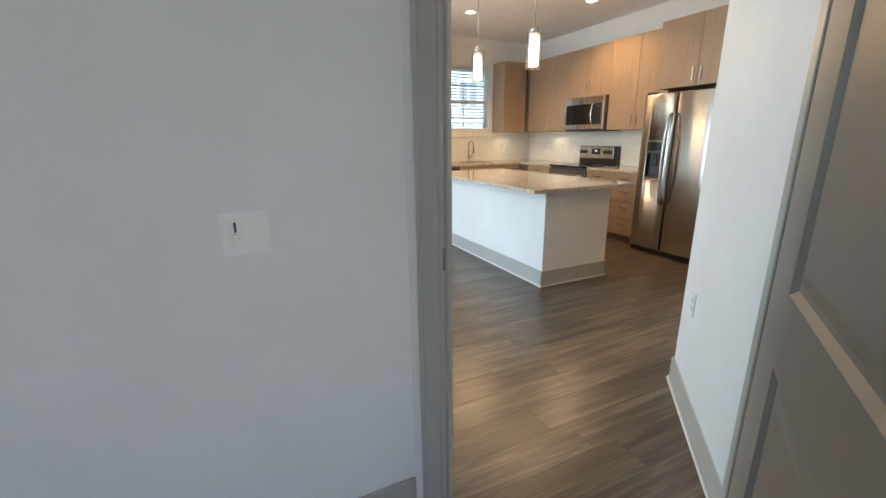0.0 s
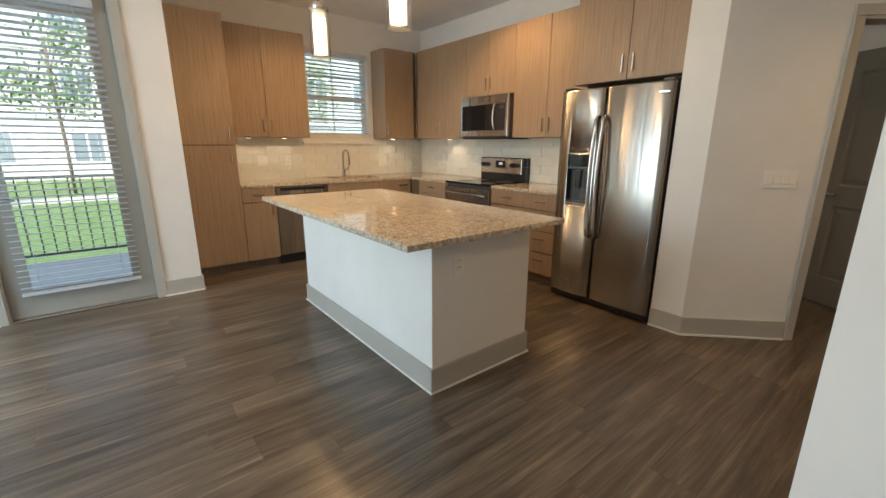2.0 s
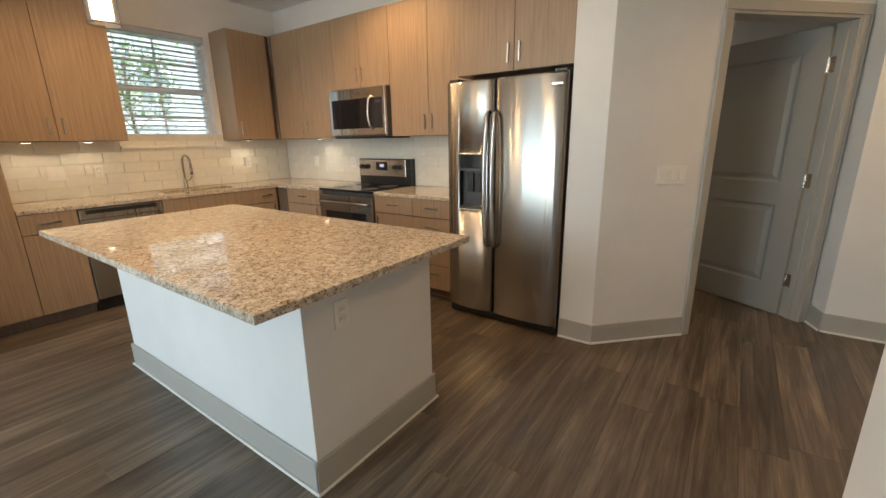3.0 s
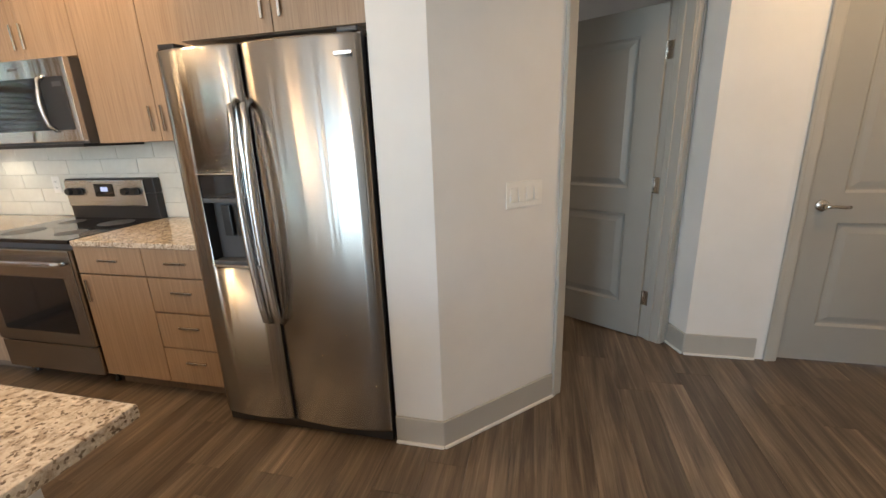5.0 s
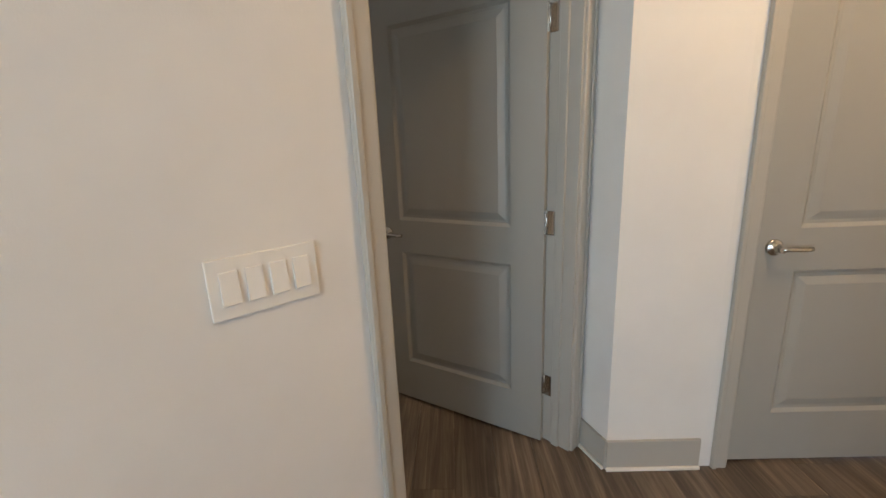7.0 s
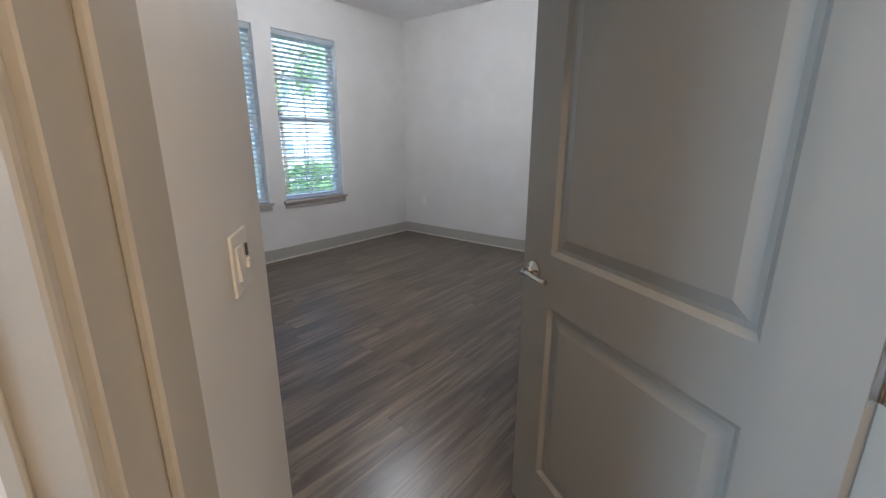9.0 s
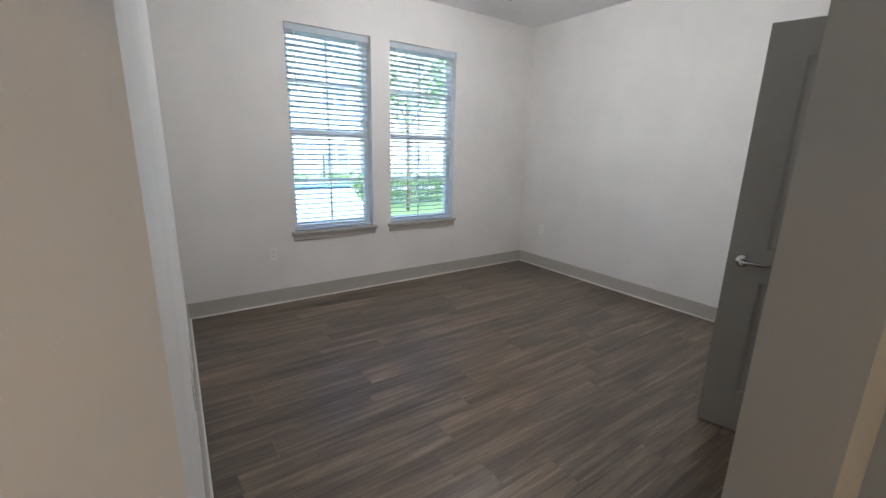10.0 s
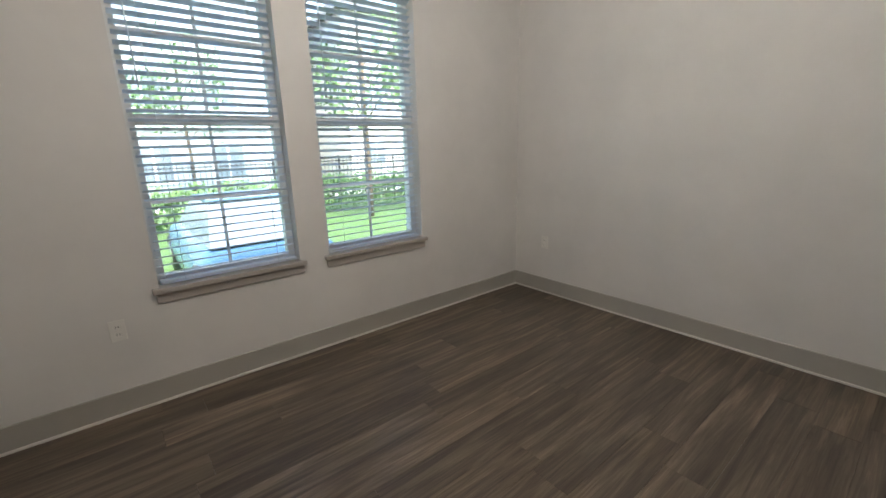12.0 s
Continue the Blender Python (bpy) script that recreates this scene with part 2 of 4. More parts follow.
def wall(name, p0, p1, thick, openings=(), z1=CEIL, label="smooth warm white painted wall"):
    """A wall whose room face runs p0 to p1, its body to the left of that way; openings are (s0, s1, z0, z1)."""
    length = math.dist(p0, p1)
    bm = bmesh.new()
    cuts = sorted({0.0, length, *(s for o in openings for s in o[:2])})
    for a, b in zip(cuts, cuts[1:]):
        holes = sorted((o[2], o[3]) for o in openings if o[0] <= a + 1e-6 and o[1] >= b - 1e-6)
        z = 0.0
        for h0, h1 in holes:
            if h0 > z:
                box(bm, a, 0, z, b, thick, h0)
            z = h1
        if z < z1:
            box(bm, a, 0, z, b, thick, z1)
    ob = part(name, bm, M_WALL)
    ob.matrix_world = along(p0, p1)
    return tagged(ob, label, "wall", kind="structure")


def mass(name, poly, z0=0.0, z1=CEIL):
    return tagged(part(name, prism(poly, z0, z1), M_WALL), "smooth warm white painted wall", "wall", kind="structure")


def baseboard(p0, p1, height=0.14, ends=(0.0, 0.0)):
    """Greige board on a wall face (body to the left), with a thin white bead at the floor and along its top."""
    length = math.dist(p0, p1)
    t = thing("baseboard", along(p0, p1), "greige painted baseboard with a white bead at the floor", "baseboard", kind="structure")
    bm = boxed(-ends[0], -0.014, 0.0, length + ends[1], -0.0005, height, bevel=0.003, seg=1)
    part("board", bm, M_TRIM, t)
    part("bead", boxed(-ends[0], -0.026, 0.0005, length + ends[1], -0.0142, 0.016, bevel=0.005, seg=2), M_SHOE, t, "white quarter-round bead")
    return t


def moulding(bm, x0, z0, x1, z1, y, depth, width):
    """A sloped ring from a door's face (at y) down to its panel, and the raised field in it; depth is signed."""
    def ring(i, d):
        return [bm.verts.new(p) for p in ((x0 + i, y + d, z0 + i), (x1 - i, y + d, z0 + i), (x1 - i, y + d, z1 - i), (x0 + i, y + d, z1 - i))]
    rings = [ring(0, 0), ring(width * 0.35, depth), ring(width * 0.65, depth), ring(width * 1.4, depth * 0.25)]
    for a, b in zip(rings, rings[1:]):
        for k in range(4):
            bm.faces.new((a[k], a[(k + 1) % 4], b[(k + 1) % 4], b[k]))
    bm.faces.new(rings[-1])


def panel_leaf(width, height, stile):
    """A moulded two-panel door leaf, its hinge edge at x = 0, faces at y = 0 and 0.035."""
    bm = bmesh.new()
    xs = [0, stile, width - stile, width]
    zs = [0, 0.225, 0.84, 1.005, height - 0.15, height]
    for y, d in ((0.0, 0.011), (0.035, -0.011)):
        for i in range(3):
            for j in range(5):
                if i == 1 and j in (1, 3):
                    moulding(bm, xs[i], zs[j], xs[i + 1], zs[j + 1], y, d, 0.042)
                else:
                    bm.faces.new([bm.verts.new(p) for p in ((xs[i], y, zs[j]), (xs[i + 1], y, zs[j]), (xs[i + 1], y, zs[j + 1]), (xs[i], y, zs[j + 1]))])
    for a, b in (((0, 0), (width, 0)), ((width, 0), (width, height)), ((width, height), (0, height)), ((0, height), (0, 0))):
        bm.faces.new([bm.verts.new(p) for p in ((a[0], 0, a[1]), (b[0], 0, b[1]), (b[0], 0.035, b[1]), (a[0], 0.035, a[1]))])
    bmesh.ops.remove_doubles(bm, verts=bm.verts, dist=1e-5)
    return bm


def lever(leaf, x, z, way, side):
    """A satin lever on a leaf; way: the side to which the bar points, side: -1 for the face at y = 0, 1 for the other."""
    y = 0.0 if side < 0 else 0.035
    turn = pose(0, 0, 0, 90 if side < 0 else -90)
    h = part("lever_handle", lathe([(0.032, 0.0005), (0.032, 0.006), (0.026, 0.011), (0.012, 0.014), (0.011, 0.042), (0.013, 0.045), (0.012, 0.05)], 20), M_CHROME, leaf, "polished satin-nickel lever", pose(x, y, z) @ turn)
    pts = [(way * s, (-dz if side < 0 else dz), 0.045 - 0.002 * k) for k, (s, dz) in enumerate(((0.0, 0.0), (0.03, 0.0), (0.06, 0.002), (0.09, 0.004), (0.115, 0.002)))]
    part("lever_bar", tube(pts, 0.0085, 10), M_CHROME, h)
    return h


def doorway(name, p0, p1, s0, s1, thick, head, label, casing=0.062, sides=(True, True)):
    """Jambs, stops and casings of a door opening in a wall face that runs p0 to p1."""
    t = thing(name, along(p0, p1), label, "door", kind="structure")
    j = 0.018
    part("jamb", boxed(s0 - 0.001, -0.004, 0, s0 + j, thick + 0.004, head, bevel=0.002, seg=1), M_TRIM, t)
    part("jamb", boxed(s1 - j, -0.004, 0, s1 + 0.001, thick + 0.004, head, bevel=0.002, seg=1), M_TRIM, t)
    part("head_jamb", boxed(s0 + j, -0.004, head - j, s1 - j, thick + 0.004, head + 0.001, bevel=0.002, seg=1), M_TRIM, t)
    part("stop", boxed(s0 + j, thick * 0.35, 0, s0 + j + 0.012, thick * 0.35 + 0.035, head - j, bevel=0.003, seg=1), M_TRIM, t)
    part("stop", boxed(s1 - j - 0.012, thick * 0.35, 0, s1 - j, thick * 0.35 + 0.035, head - j, bevel=0.003, seg=1), M_TRIM, t)
    for ok, ya, yb in ((sides[0], -0.016, -0.0005), (sides[1], thick + 0.0005, thick + 0.016)):
        if ok:
            part("casing", boxed(s0 - casing + 0.008, ya, 0, s0 + 0.008, yb, head + 0.0, bevel=0.005), M_TRIM, t)
            out = -0.006 if ya < 0 else 0.006
            part("backband", boxed(s0 - casing + 0.009, min(ya, ya + out) if out < 0 else yb, 0, s0 - casing + 0.026, ya if out < 0 else yb + out, head, bevel=0.002, seg=1), M_TRIM, t)
            part("backband", boxed(s1 + casing - 0.026, min(ya, ya + out) if out < 0 else yb, 0, s1 + casing - 0.009, ya if out < 0 else yb + out, head, bevel=0.002, seg=1), M_TRIM, t)
            part("casing", boxed(s1 - 0.008, ya, 0, s1 + casing - 0.008, yb, head + 0.0, bevel=0.005), M_TRIM, t)
            part("head_casing", boxed(s0 - casing + 0.008, ya, head + 0.0005, s1 + casing - 0.008, yb, head + casing, bevel=0.005), M_TRIM, t)
    return t


def hinge(parent, m):
    h = part("hinge", boxed(-0.001, -0.016, -0.05, 0.0012, 0.016, 0.05), M_CHROME, parent, "satin-nickel butt hinge", m)
    part("knuckle", tube([(0, -0.02, -0.05), (0, -0.02, 0.05)], 0.0065, 8), M_CHROME, h)
    return h


def plate(m, gangs, kinds, label, category="light switch"):
    """A wall plate with rockers, a dimmer or an outlet; y points into the wall."""
    w = 0.046 * gangs + 0.026
    t = thing("switch_plate" if "o" not in kinds else "outlet", m, label, category)
    part("plate", boxed(-w / 2, -0.006, -0.058, w / 2, 0, 0.058, bevel=0.0025, seg=2), M_PLATE, t)
    for i, kd in enumerate(kinds):
        x = (i - (gangs - 1) / 2) * 0.046
        if kd == "r":
            bm = bmesh.new()
            vs = [bm.verts.new(p) for p in ((x - 0.016, -0.0065, -0.033), (x + 0.016, -0.0065, -0.033), (x + 0.016, -0.0065, 0.033), (x - 0.016, -0.0065, 0.033), (x - 0.016, -0.013, -0.03), (x + 0.016, -0.013, -0.03), (x + 0.016, -0.0085, 0.032), (x - 0.016, -0.0085, 0.032))]
            for q in ((4, 5, 6, 7), (0, 1, 5, 4), (1, 2, 6, 5), (2, 3, 7, 6), (3, 0, 4, 7), (3, 2, 1, 0)):
                bm.faces.new([vs[a] for a in q])
            part("rocker", bm, M_PLATE, t)
        elif kd == "d":
            part("dimmer", boxed(x - 0.016, -0.0085, -0.033, x + 0.016, -0.0062, 0.033, bevel=0.001, seg=1), M_PLATE, t)
            part("slider", boxed(x - 0.003, -0.0135, 0.004, x + 0.003, -0.0086, 0.03, bevel=0.001, seg=1), M_DGREY, t)
            part("toggle", boxed(x - 0.008, -0.0155, -0.02, x + 0.008, -0.0088, 0.0, bevel=0.002, seg=1), M_PLATE, t)
        elif kd == "o":
            for z in (-0.02, 0.02):
                part("socket", boxed(x - 0.016, -0.0085, z - 0.014, x + 0.016, -0.0062, z + 0.014, bevel=0.003, seg=1), M_PLATE, t)
                for dx in (-0.006, 0.006):
                    part("slot", boxed(x + dx - 0.0012, -0.0089, z - 0.004, x + dx + 0.0012, -0.0086, z + 0.006), M_DGREY, t)
        elif kd == "b":
            part("socket", boxed(x - 0.006, -0.009, -0.006, x + 0.006, -0.0062, 0.006, bevel=0.001, seg=1), M_CHROME, t)
    return t

# ---- large structure ----
R2 = math.sqrt(2)


def diag(u, v):
    """A plan point from x + y and x - y."""
    return ((u + v) / 2, (u - v) / 2)


HEAD = 2.08
BS, BW, BE, BN = (5.731, 3.2), 5.85, 9.76, 6.54   # bedroom: entry corner, west, east and north faces
# the mass between kitchen and bedroom, with the slanted wall beside the bedroom door
UK, UB = 7.88, 8.07          # kitchen and bedroom faces of the slanted door wall
VL, VR = 2.656, 3.99          # its opening
mass("wall_kitchen_east", [(5.47, 7.6), (5.47, 3.36), (4.745, 3.36), (4.745, UK - 4.745), diag(UK, VL), diag(UB, VL), diag(UB, 2.63), BS, (BW, BN), (BW, 7.6)])
mass("wall_bedroom_corner", [diag(UK, VR), diag(UK, 4.10), (5.82, 1.825), (5.82, 1.42), (5.96, 1.42), (5.96, 1.70), (6.37, 1.70), diag(UB, VR)])
mass("wall_over_bedroom_door", [diag(UK, VL), diag(UK, VR), diag(UB, VR), diag(UB, VL)], HEAD, CEIL)
wall("wall_hall_east", (5.82, 1.42), (5.82, 0.1), 0.14, [(0.075, 1.035, 0, HEAD)])
wall("wall_hall_south", (5.96, 0.1), (3.32, 0.1), 0.14)
wall("wall_closet_back", (6.6, 1.6), (6.6, 0.1), 0.1)
# the slanted wall at the start
SA, SK, VH = 2.98, 3.12, 0.36
mass("wall_start_left", [diag(SA, -0.9), diag(SK, -0.9), (-0.8, SK + 0.8), (-2.2, SK + 0.8), (-2.2, 2.005), diag(SA, -1.03)])
mass("wall_start_right", [diag(SA, VH), diag(SK, VH), diag(SK, 0.44), (2.58, 2.14), (3.32, 2.14), (3.32, -1.4), (2.0, -1.4), (2.0, SA - 2.0)])
mass("wall_over_start_door", [diag(SA, -0.9), diag(SK, -0.9), diag(SK, VH), diag(SA, VH)], HEAD, CEIL)
wall("wall_start_south", (2.0, -1.4), (-2.35, -1.4), 0.15, [(1.2, 2.6, 0.6, 2.5)])
wall("wall_start_west", (-2.2, -1.4), (-2.2, 2.004), 0.15)
# unseen living room wall; its wide unglazed opening is added to brighten the room
wall("wall_living_west", (-0.8, SK + 0.8), (-0.8, 6.35), 0.15, [(0.05, 2.36, 0.05, 2.85)])
# patio wall, its end, the kitchen's window wall
wall("wall_patio", (-0.95, 6.35), (2.2, 6.35), 0.16, [(0.95 - 0.28, 0.95 + 0.56, 0.67, 2.42), (0.95 + 0.9, 0.95 + 1.86, 0, 2.42)])
wall("wall_kitchen_west", (2.2, 6.511), (2.2, 7.35), 0.16)
wall("wall_kitchen_north", (2.04, 7.35), (5.469, 7.35), 0.16, [(3.66 - 2.04, 4.58 - 2.04, 1.36, 2.47)])
# bedroom
W1, W2, WZ = (6.785, 7.58), (7.785, 8.595), (0.67, 2.47)
wall("wall_bedroom_north", (BW + 0.001, BN), (BE, BN), 0.16, [(W1[0] - BW - 0.001, W1[1] - BW - 0.001, *WZ), (W2[0] - BW - 0.001, W2[1] - BW - 0.001, *WZ)])
wall("wall_bedroom_east", (BE, BN + 0.16), (BE, 1.55), 0.15)
wall("wall_closet_south", (BE - 0.001, 1.7), (6.371, 1.7), 0.15)
wall("wall_bedroom_south", (BE - 0.001, 2.66), (7.2, 2.66), 0.12, [(1.349, 2.249, 0, HEAD)])
wall("wall_closet_west", (7.2, 2.539), (7.2, 1.701), 0.12)
ceil = part("ceiling", boxed(-2.4, -1.6, CEIL, 9.95, 7.6, CEIL + 0.25), M_CEIL)
tagged(ceil, "flat matt white painted ceiling", "ceiling", kind="structure")
floor = part("floor", boxed(-2.36, -1.56, -0.75, 9.9, 6.69, -0.006), M_SUB)
tagged(floor, "grey-brown wood-look vinyl plank floor", "floor", kind="structure")

for p0, p1, e in (
        ((4.745, 3.36), (4.745, UK - 4.745), (0, 0.006)), ((4.745, UK - 4.745), diag(UK, VL - 0.078), (0.006, 0)),
        (diag(UK, 4.10), (5.82, 1.825), (0, 0.006)), ((5.82, 1.825), (5.82, 1.42), (0.006, -0.02)),
        ((5.82, 0.33), (5.82, 0.1), (0, 0)), ((5.82, 0.1), (3.32, 0.1), (0, 0)),
        (diag(UB, 2.63), BS, (-0.03, 0.004)), (BS, (BW, BN), (0.004, 0)), ((BW, BN), (BE, BN), (0, 0)),
        ((BE, BN), (BE, 2.66), (0, 0)), ((BE, 2.66), (8.46, 2.66), (0, 0)), ((7.2, 2.54), (7.2, 1.7), (0, 0)), ((7.2, 1.7), (6.371, 1.7), (0, 0)),
        ((3.32, 2.14), (2.58, 2.14), (0.014, 0.006)), ((2.58, 2.14), diag(SK, 0.46), (0.006, 0)), ((3.32, 0.1), (3.32, 2.14), (0, 0.0)),
        ((-2.2, 2.005), diag(SA, -1.03), (0, 0)), (diag(SK, -0.985), (-0.8, SK + 0.8), (0, 0)), ((-0.8, 3.93), (-0.8, 6.35), (0, 0)),
        ((-0.8, 6.35), (0.86, 6.35), (0, 0)), ((1.90, 6.35), (2.2, 6.35), (0, 0.014)), ((2.2, 6.35), (2.2, 6.72), (0.0, 0))):
    baseboard(p0, p1, ends=e)

# bedroom door, opened into the bedroom
KD0, KD1 = diag(UK, 0.0), diag(UK, 5.0)
d1 = doorway("door_1", KD0, KD1, VL / R2, VR / R2, (UB - UK) / R2, HEAD, "greige two-panel interior door standing open with nickel lever")
leaf = part("leaf", panel_leaf(0.885, 2.04, 0.145), M_DOOR, d1, "greige moulded two-panel door leaf", pose(VR / R2 - 0.02, (UB - UK) / R2 - 0.005, 0.012, 0, 0, 104.5))
lever(leaf, 0.822, 0.935, -1, -1), lever(leaf, 0.822, 0.935, -1, 1)
for z in (0.28, 1.03, 1.8):
    hinge(leaf, pose(0.0, 0.018, z))
    part("hinge_plate", boxed(VR / R2 - 0.0205, (UB - UK) / R2 - 0.042, z - 0.04, VR / R2 - 0.0181, (UB - UK) / R2 - 0.003, z + 0.06, bevel=0.0006, seg=1), M_CHROME, d1, "satin-nickel hinge plate")
# hall closet door, shut
d2 = doorway("door_2", (5.82, 1.42), (5.82, 0.1), 0.085, 1.025, 0.14, HEAD, "greige two-panel interior door, shut, with nickel lever", sides=(True, False))
leaf2 = part("leaf", panel_leaf(0.895, 2.04, 0.16), M_DOOR, d2, "greige moulded two-panel door leaf", pose(0.107, 0.02, 0.012))
lever(leaf2, 0.07, 0.935, 1, -1)
# the door passed at the start, folded back into the room
d3 = doorway("door_3", diag(SA, -0.9), diag(SA, VH), 0.0, (VH + 0.9) / R2, (SK - SA) / R2, HEAD, "greige two-panel interior door folded open beside its frame", sides=(True, False))
leaf3 = part("leaf", panel_leaf(0.85, 2.04, 0.15), M_DOOR, d3, "greige moulded two-panel door leaf", pose((VH + 0.9) / R2 - 0.045, -0.02, 0.012, 0, 0, -100))
lever(leaf3, 0.785, 0.935, -1, -1)
part("strike_plate", boxed(0.0182, 0.01, 0.93, 0.0195, 0.045, 1.0), M_CHROME, d3, "satin-nickel strike plate")
# closet door in the bedroom, standing open into the room
d5 = doorway("door_5", (BE - 0.001, 2.66), (7.2, 2.66), 1.349, 2.249, 0.12, HEAD, "greige two-panel interior door standing open in the bedroom", sides=(True, False), casing=0.05)
leaf5 = part("leaf", panel_leaf(0.85, 2.04, 0.15), M_DOOR, d5, "greige moulded two-panel door leaf", pose(1.37, -0.022, 0.012, 0, 0, -75))
lever(leaf5, 0.785, 0.935, -1, 1), lever(leaf5, 0.785, 0.935, -1, -1)

# ---- windows and blinds ----


def window(name, p0, p1, s0, s1, z0, z1, thick, label, muntins=1, sill=True):
    """A white vinyl sash window in an opening; y points outwards."""
    t = thing(name, along(p0, p1), label, "window", kind="structure")
    ya, yb = thick - 0.075, thick - 0.01
    f, zm = 0.045, (z0 + z1) / 2
    part("window_frame", boxed(s0, ya, z0, s0 + f, yb, z1, bevel=0.004), M_VINYL, t)
    part("window_frame", boxed(s1 - f, ya, z0, s1, yb, z1, bevel=0.004), M_VINYL, t)
    part("window_frame", boxed(s0 + f, ya, z1 - f, s1 - f, yb, z1, bevel=0.004), M_VINYL, t)
    part("window_frame", boxed(s0 + f, ya, z0, s1 - f, yb, z0 + f, bevel=0.004), M_VINYL, t)
    part("meeting_rail", boxed(s0 + f, ya - 0.004, zm - 0.028, s1 - f, yb - 0.01, zm + 0.028, bevel=0.004), M_VINYL, t)
    for a, b in ((z0 + f, zm - 0.028), (zm + 0.028, z1 - f)):
        pane = part("pane", boxed(s0 + f, ya + 0.03, a, s1 - f, ya + 0.036, b), M_GLASS, t)
        pane.visible_shadow = False
        for k in range(muntins):
            x = s0 + (s1 - s0) * (k + 1) / (muntins + 1)
            part("muntin", boxed(x - 0.009, ya + 0.022, a, x + 0.009, ya + 0.0295, b), M_VINYL, t)
        part("muntin", boxed(s0 + f, ya + 0.0215, (a + b) / 2 - 0.009, s1 - f, ya + 0.029, (a + b) / 2 + 0.009), M_VINYL, t)
    if sill:
        part("window_sill", boxed(s0 - 0.035, -0.035, z0 - 0.03, s1 + 0.035, ya, z0 + 0.001, bevel=0.006), M_SILL, t, "grey-brown painted sill board")
        part("apron", boxed(s0 - 0.02, -0.014, z0 - 0.085, s1 + 0.02, -0.0005, z0 - 0.031, bevel=0.004), M_SILL, t)
    return t


def blind(m, width, z0, z1, tilt, label, pitch=0.046, depth=0.05):
    """A horizontal slat blind; x along it, y outwards, hung at the top."""
    t = thing("window_blind", m, label, "blind", group="slatted window blinds")
    part("head_rail", boxed(0, -0.03, z1 - 0.055, width, 0.025, z1, bevel=0.004), M_SLAT, t)
    n = int((z1 - z0 - 0.09) / pitch)
    bm = bmesh.new()
    k = 4
    top, bot = [], []
    for i in range(k + 1):
        y = depth * (i / k - 0.5)
        z = 0.0035 * (1 - (2 * i / k - 1) ** 2)
        top.append([bm.verts.new((x, y, z + 0.0013)) for x in (0.006, width - 0.006)])
        bot.append([bm.verts.new((x, y, z - 0.0013)) for x in (0.006, width - 0.006)])
    for i in range(k):
        bm.faces.new((top[i][0], top[i][1], top[i + 1][1], top[i + 1][0])), bm.faces.new((bot[i][0], bot[i + 1][0], bot[i + 1][1], bot[i][1]))
        for e in (0, 1):
            bm.faces.new((top[i][e], top[i + 1][e], bot[i + 1][e], bot[i][e]))
    for i in (0, k):
        bm.faces.new((top[i][0], top[i][1], bot[i][1], bot[i][0]))
    first = None
    for i in range(n):
        mm = pose(0, 0, z1 - 0.075 - i * pitch, tilt + random.uniform(-1.5, 1.5), random.uniform(-0.12, 0.12))
        if first is None:
            first = part("slat", bm, M_SLAT, t, "", mm)
        else:
            again("slat", first, t, mm)
    zb = z1 - 0.075 - n * pitch
    part("bottom_rail", boxed(0.004, -0.026, zb - 0.012, width - 0.004, 0.026, zb + 0.008, bevel=0.003), M_SLAT, t)
    for x in (0.16 * width, 0.84 * width):
        part("cord", tube([(x, -0.0275, z1 - 0.05), (x, -0.0275, zb)], 0.0016, 5), M_SLAT, t)
    part("tilt_wand", tube([(0.07, -0.045, z1 - 0.06), (0.075, -0.047, z1 - 0.75)], 0.004, 6), M_SLAT, t)
    return t


NB0, NB1 = (BW, BN), (BE, BN)
for i, (a, b) in enumerate((W1, W2)):
    window("window_%d" % (i + 1), NB0, NB1, a - BW, b - BW, *WZ, 0.16, "white vinyl sash window with a grey-brown sill")
    blind(pose(a + 0.01, BN + 0.045, 0), b - a - 0.02, WZ[0], WZ[1] - 0.003, -16, "white slatted blind, lowered, slats half open")
window("window_3", (2.04, 7.35), (5.469, 7.35), 3.66 - 2.04, 4.58 - 2.04, 1.36, 2.47, 0.16, "white vinyl sash window above the kitchen sink", sill=False)
ks = part("window_sill", boxed(3.63, 7.315, 1.335, 4.61, 7.44, 1.361, bevel=0.005), M_SHOE)
tagged(ks, "white painted board under the kitchen window", "window sill", kind="structure")
blind(pose(3.672, 7.385, 0), 0.896, 1.36, 2.465, -8, "white slatted blind over the sink, slats open")
window("window_4", (-0.95, 6.35), (2.2, 6.35), 0.67, 1.51, 0.67, 2.42, 0.16, "white vinyl sash window with a grey-brown sill")
blind(pose(-0.268, 6.395, 0), 0.816, 0.67, 2.415, -7, "white slatted blind, lowered, slats half open")

# glazed patio door
pd = thing("door_4", pose(0.9, 6.35, 0), "greige glazed patio door, shut, behind a white blind", "door", kind="structure")
part("jamb", boxed(0, -0.004, 0, 0.02, 0.16, 2.40), M_TRIM, pd)
part("jamb", boxed(0.94, -0.004, 0, 0.96, 0.16, 2.40), M_TRIM, pd)
part("head_jamb", boxed(0, -0.004, 2.4005, 0.96, 0.16, 2.42), M_TRIM, pd)
part("casing", boxed(-0.055, -0.017, 0, 0.008, -0.0045, 2.42, bevel=0.004), M_TRIM, pd)
part("casing", boxed(0.952, -0.017, 0, 1.015, -0.0045, 2.42, bevel=0.004), M_TRIM, pd)
part("head_casing", boxed(-0.055, -0.017, 2.4205, 1.015, -0.0045, 2.485, bevel=0.004), M_TRIM, pd)
part("threshold", boxed(0.02, -0.01, 0.0, 0.94, 0.15, 0.02, bevel=0.004), M_CHROME, pd)
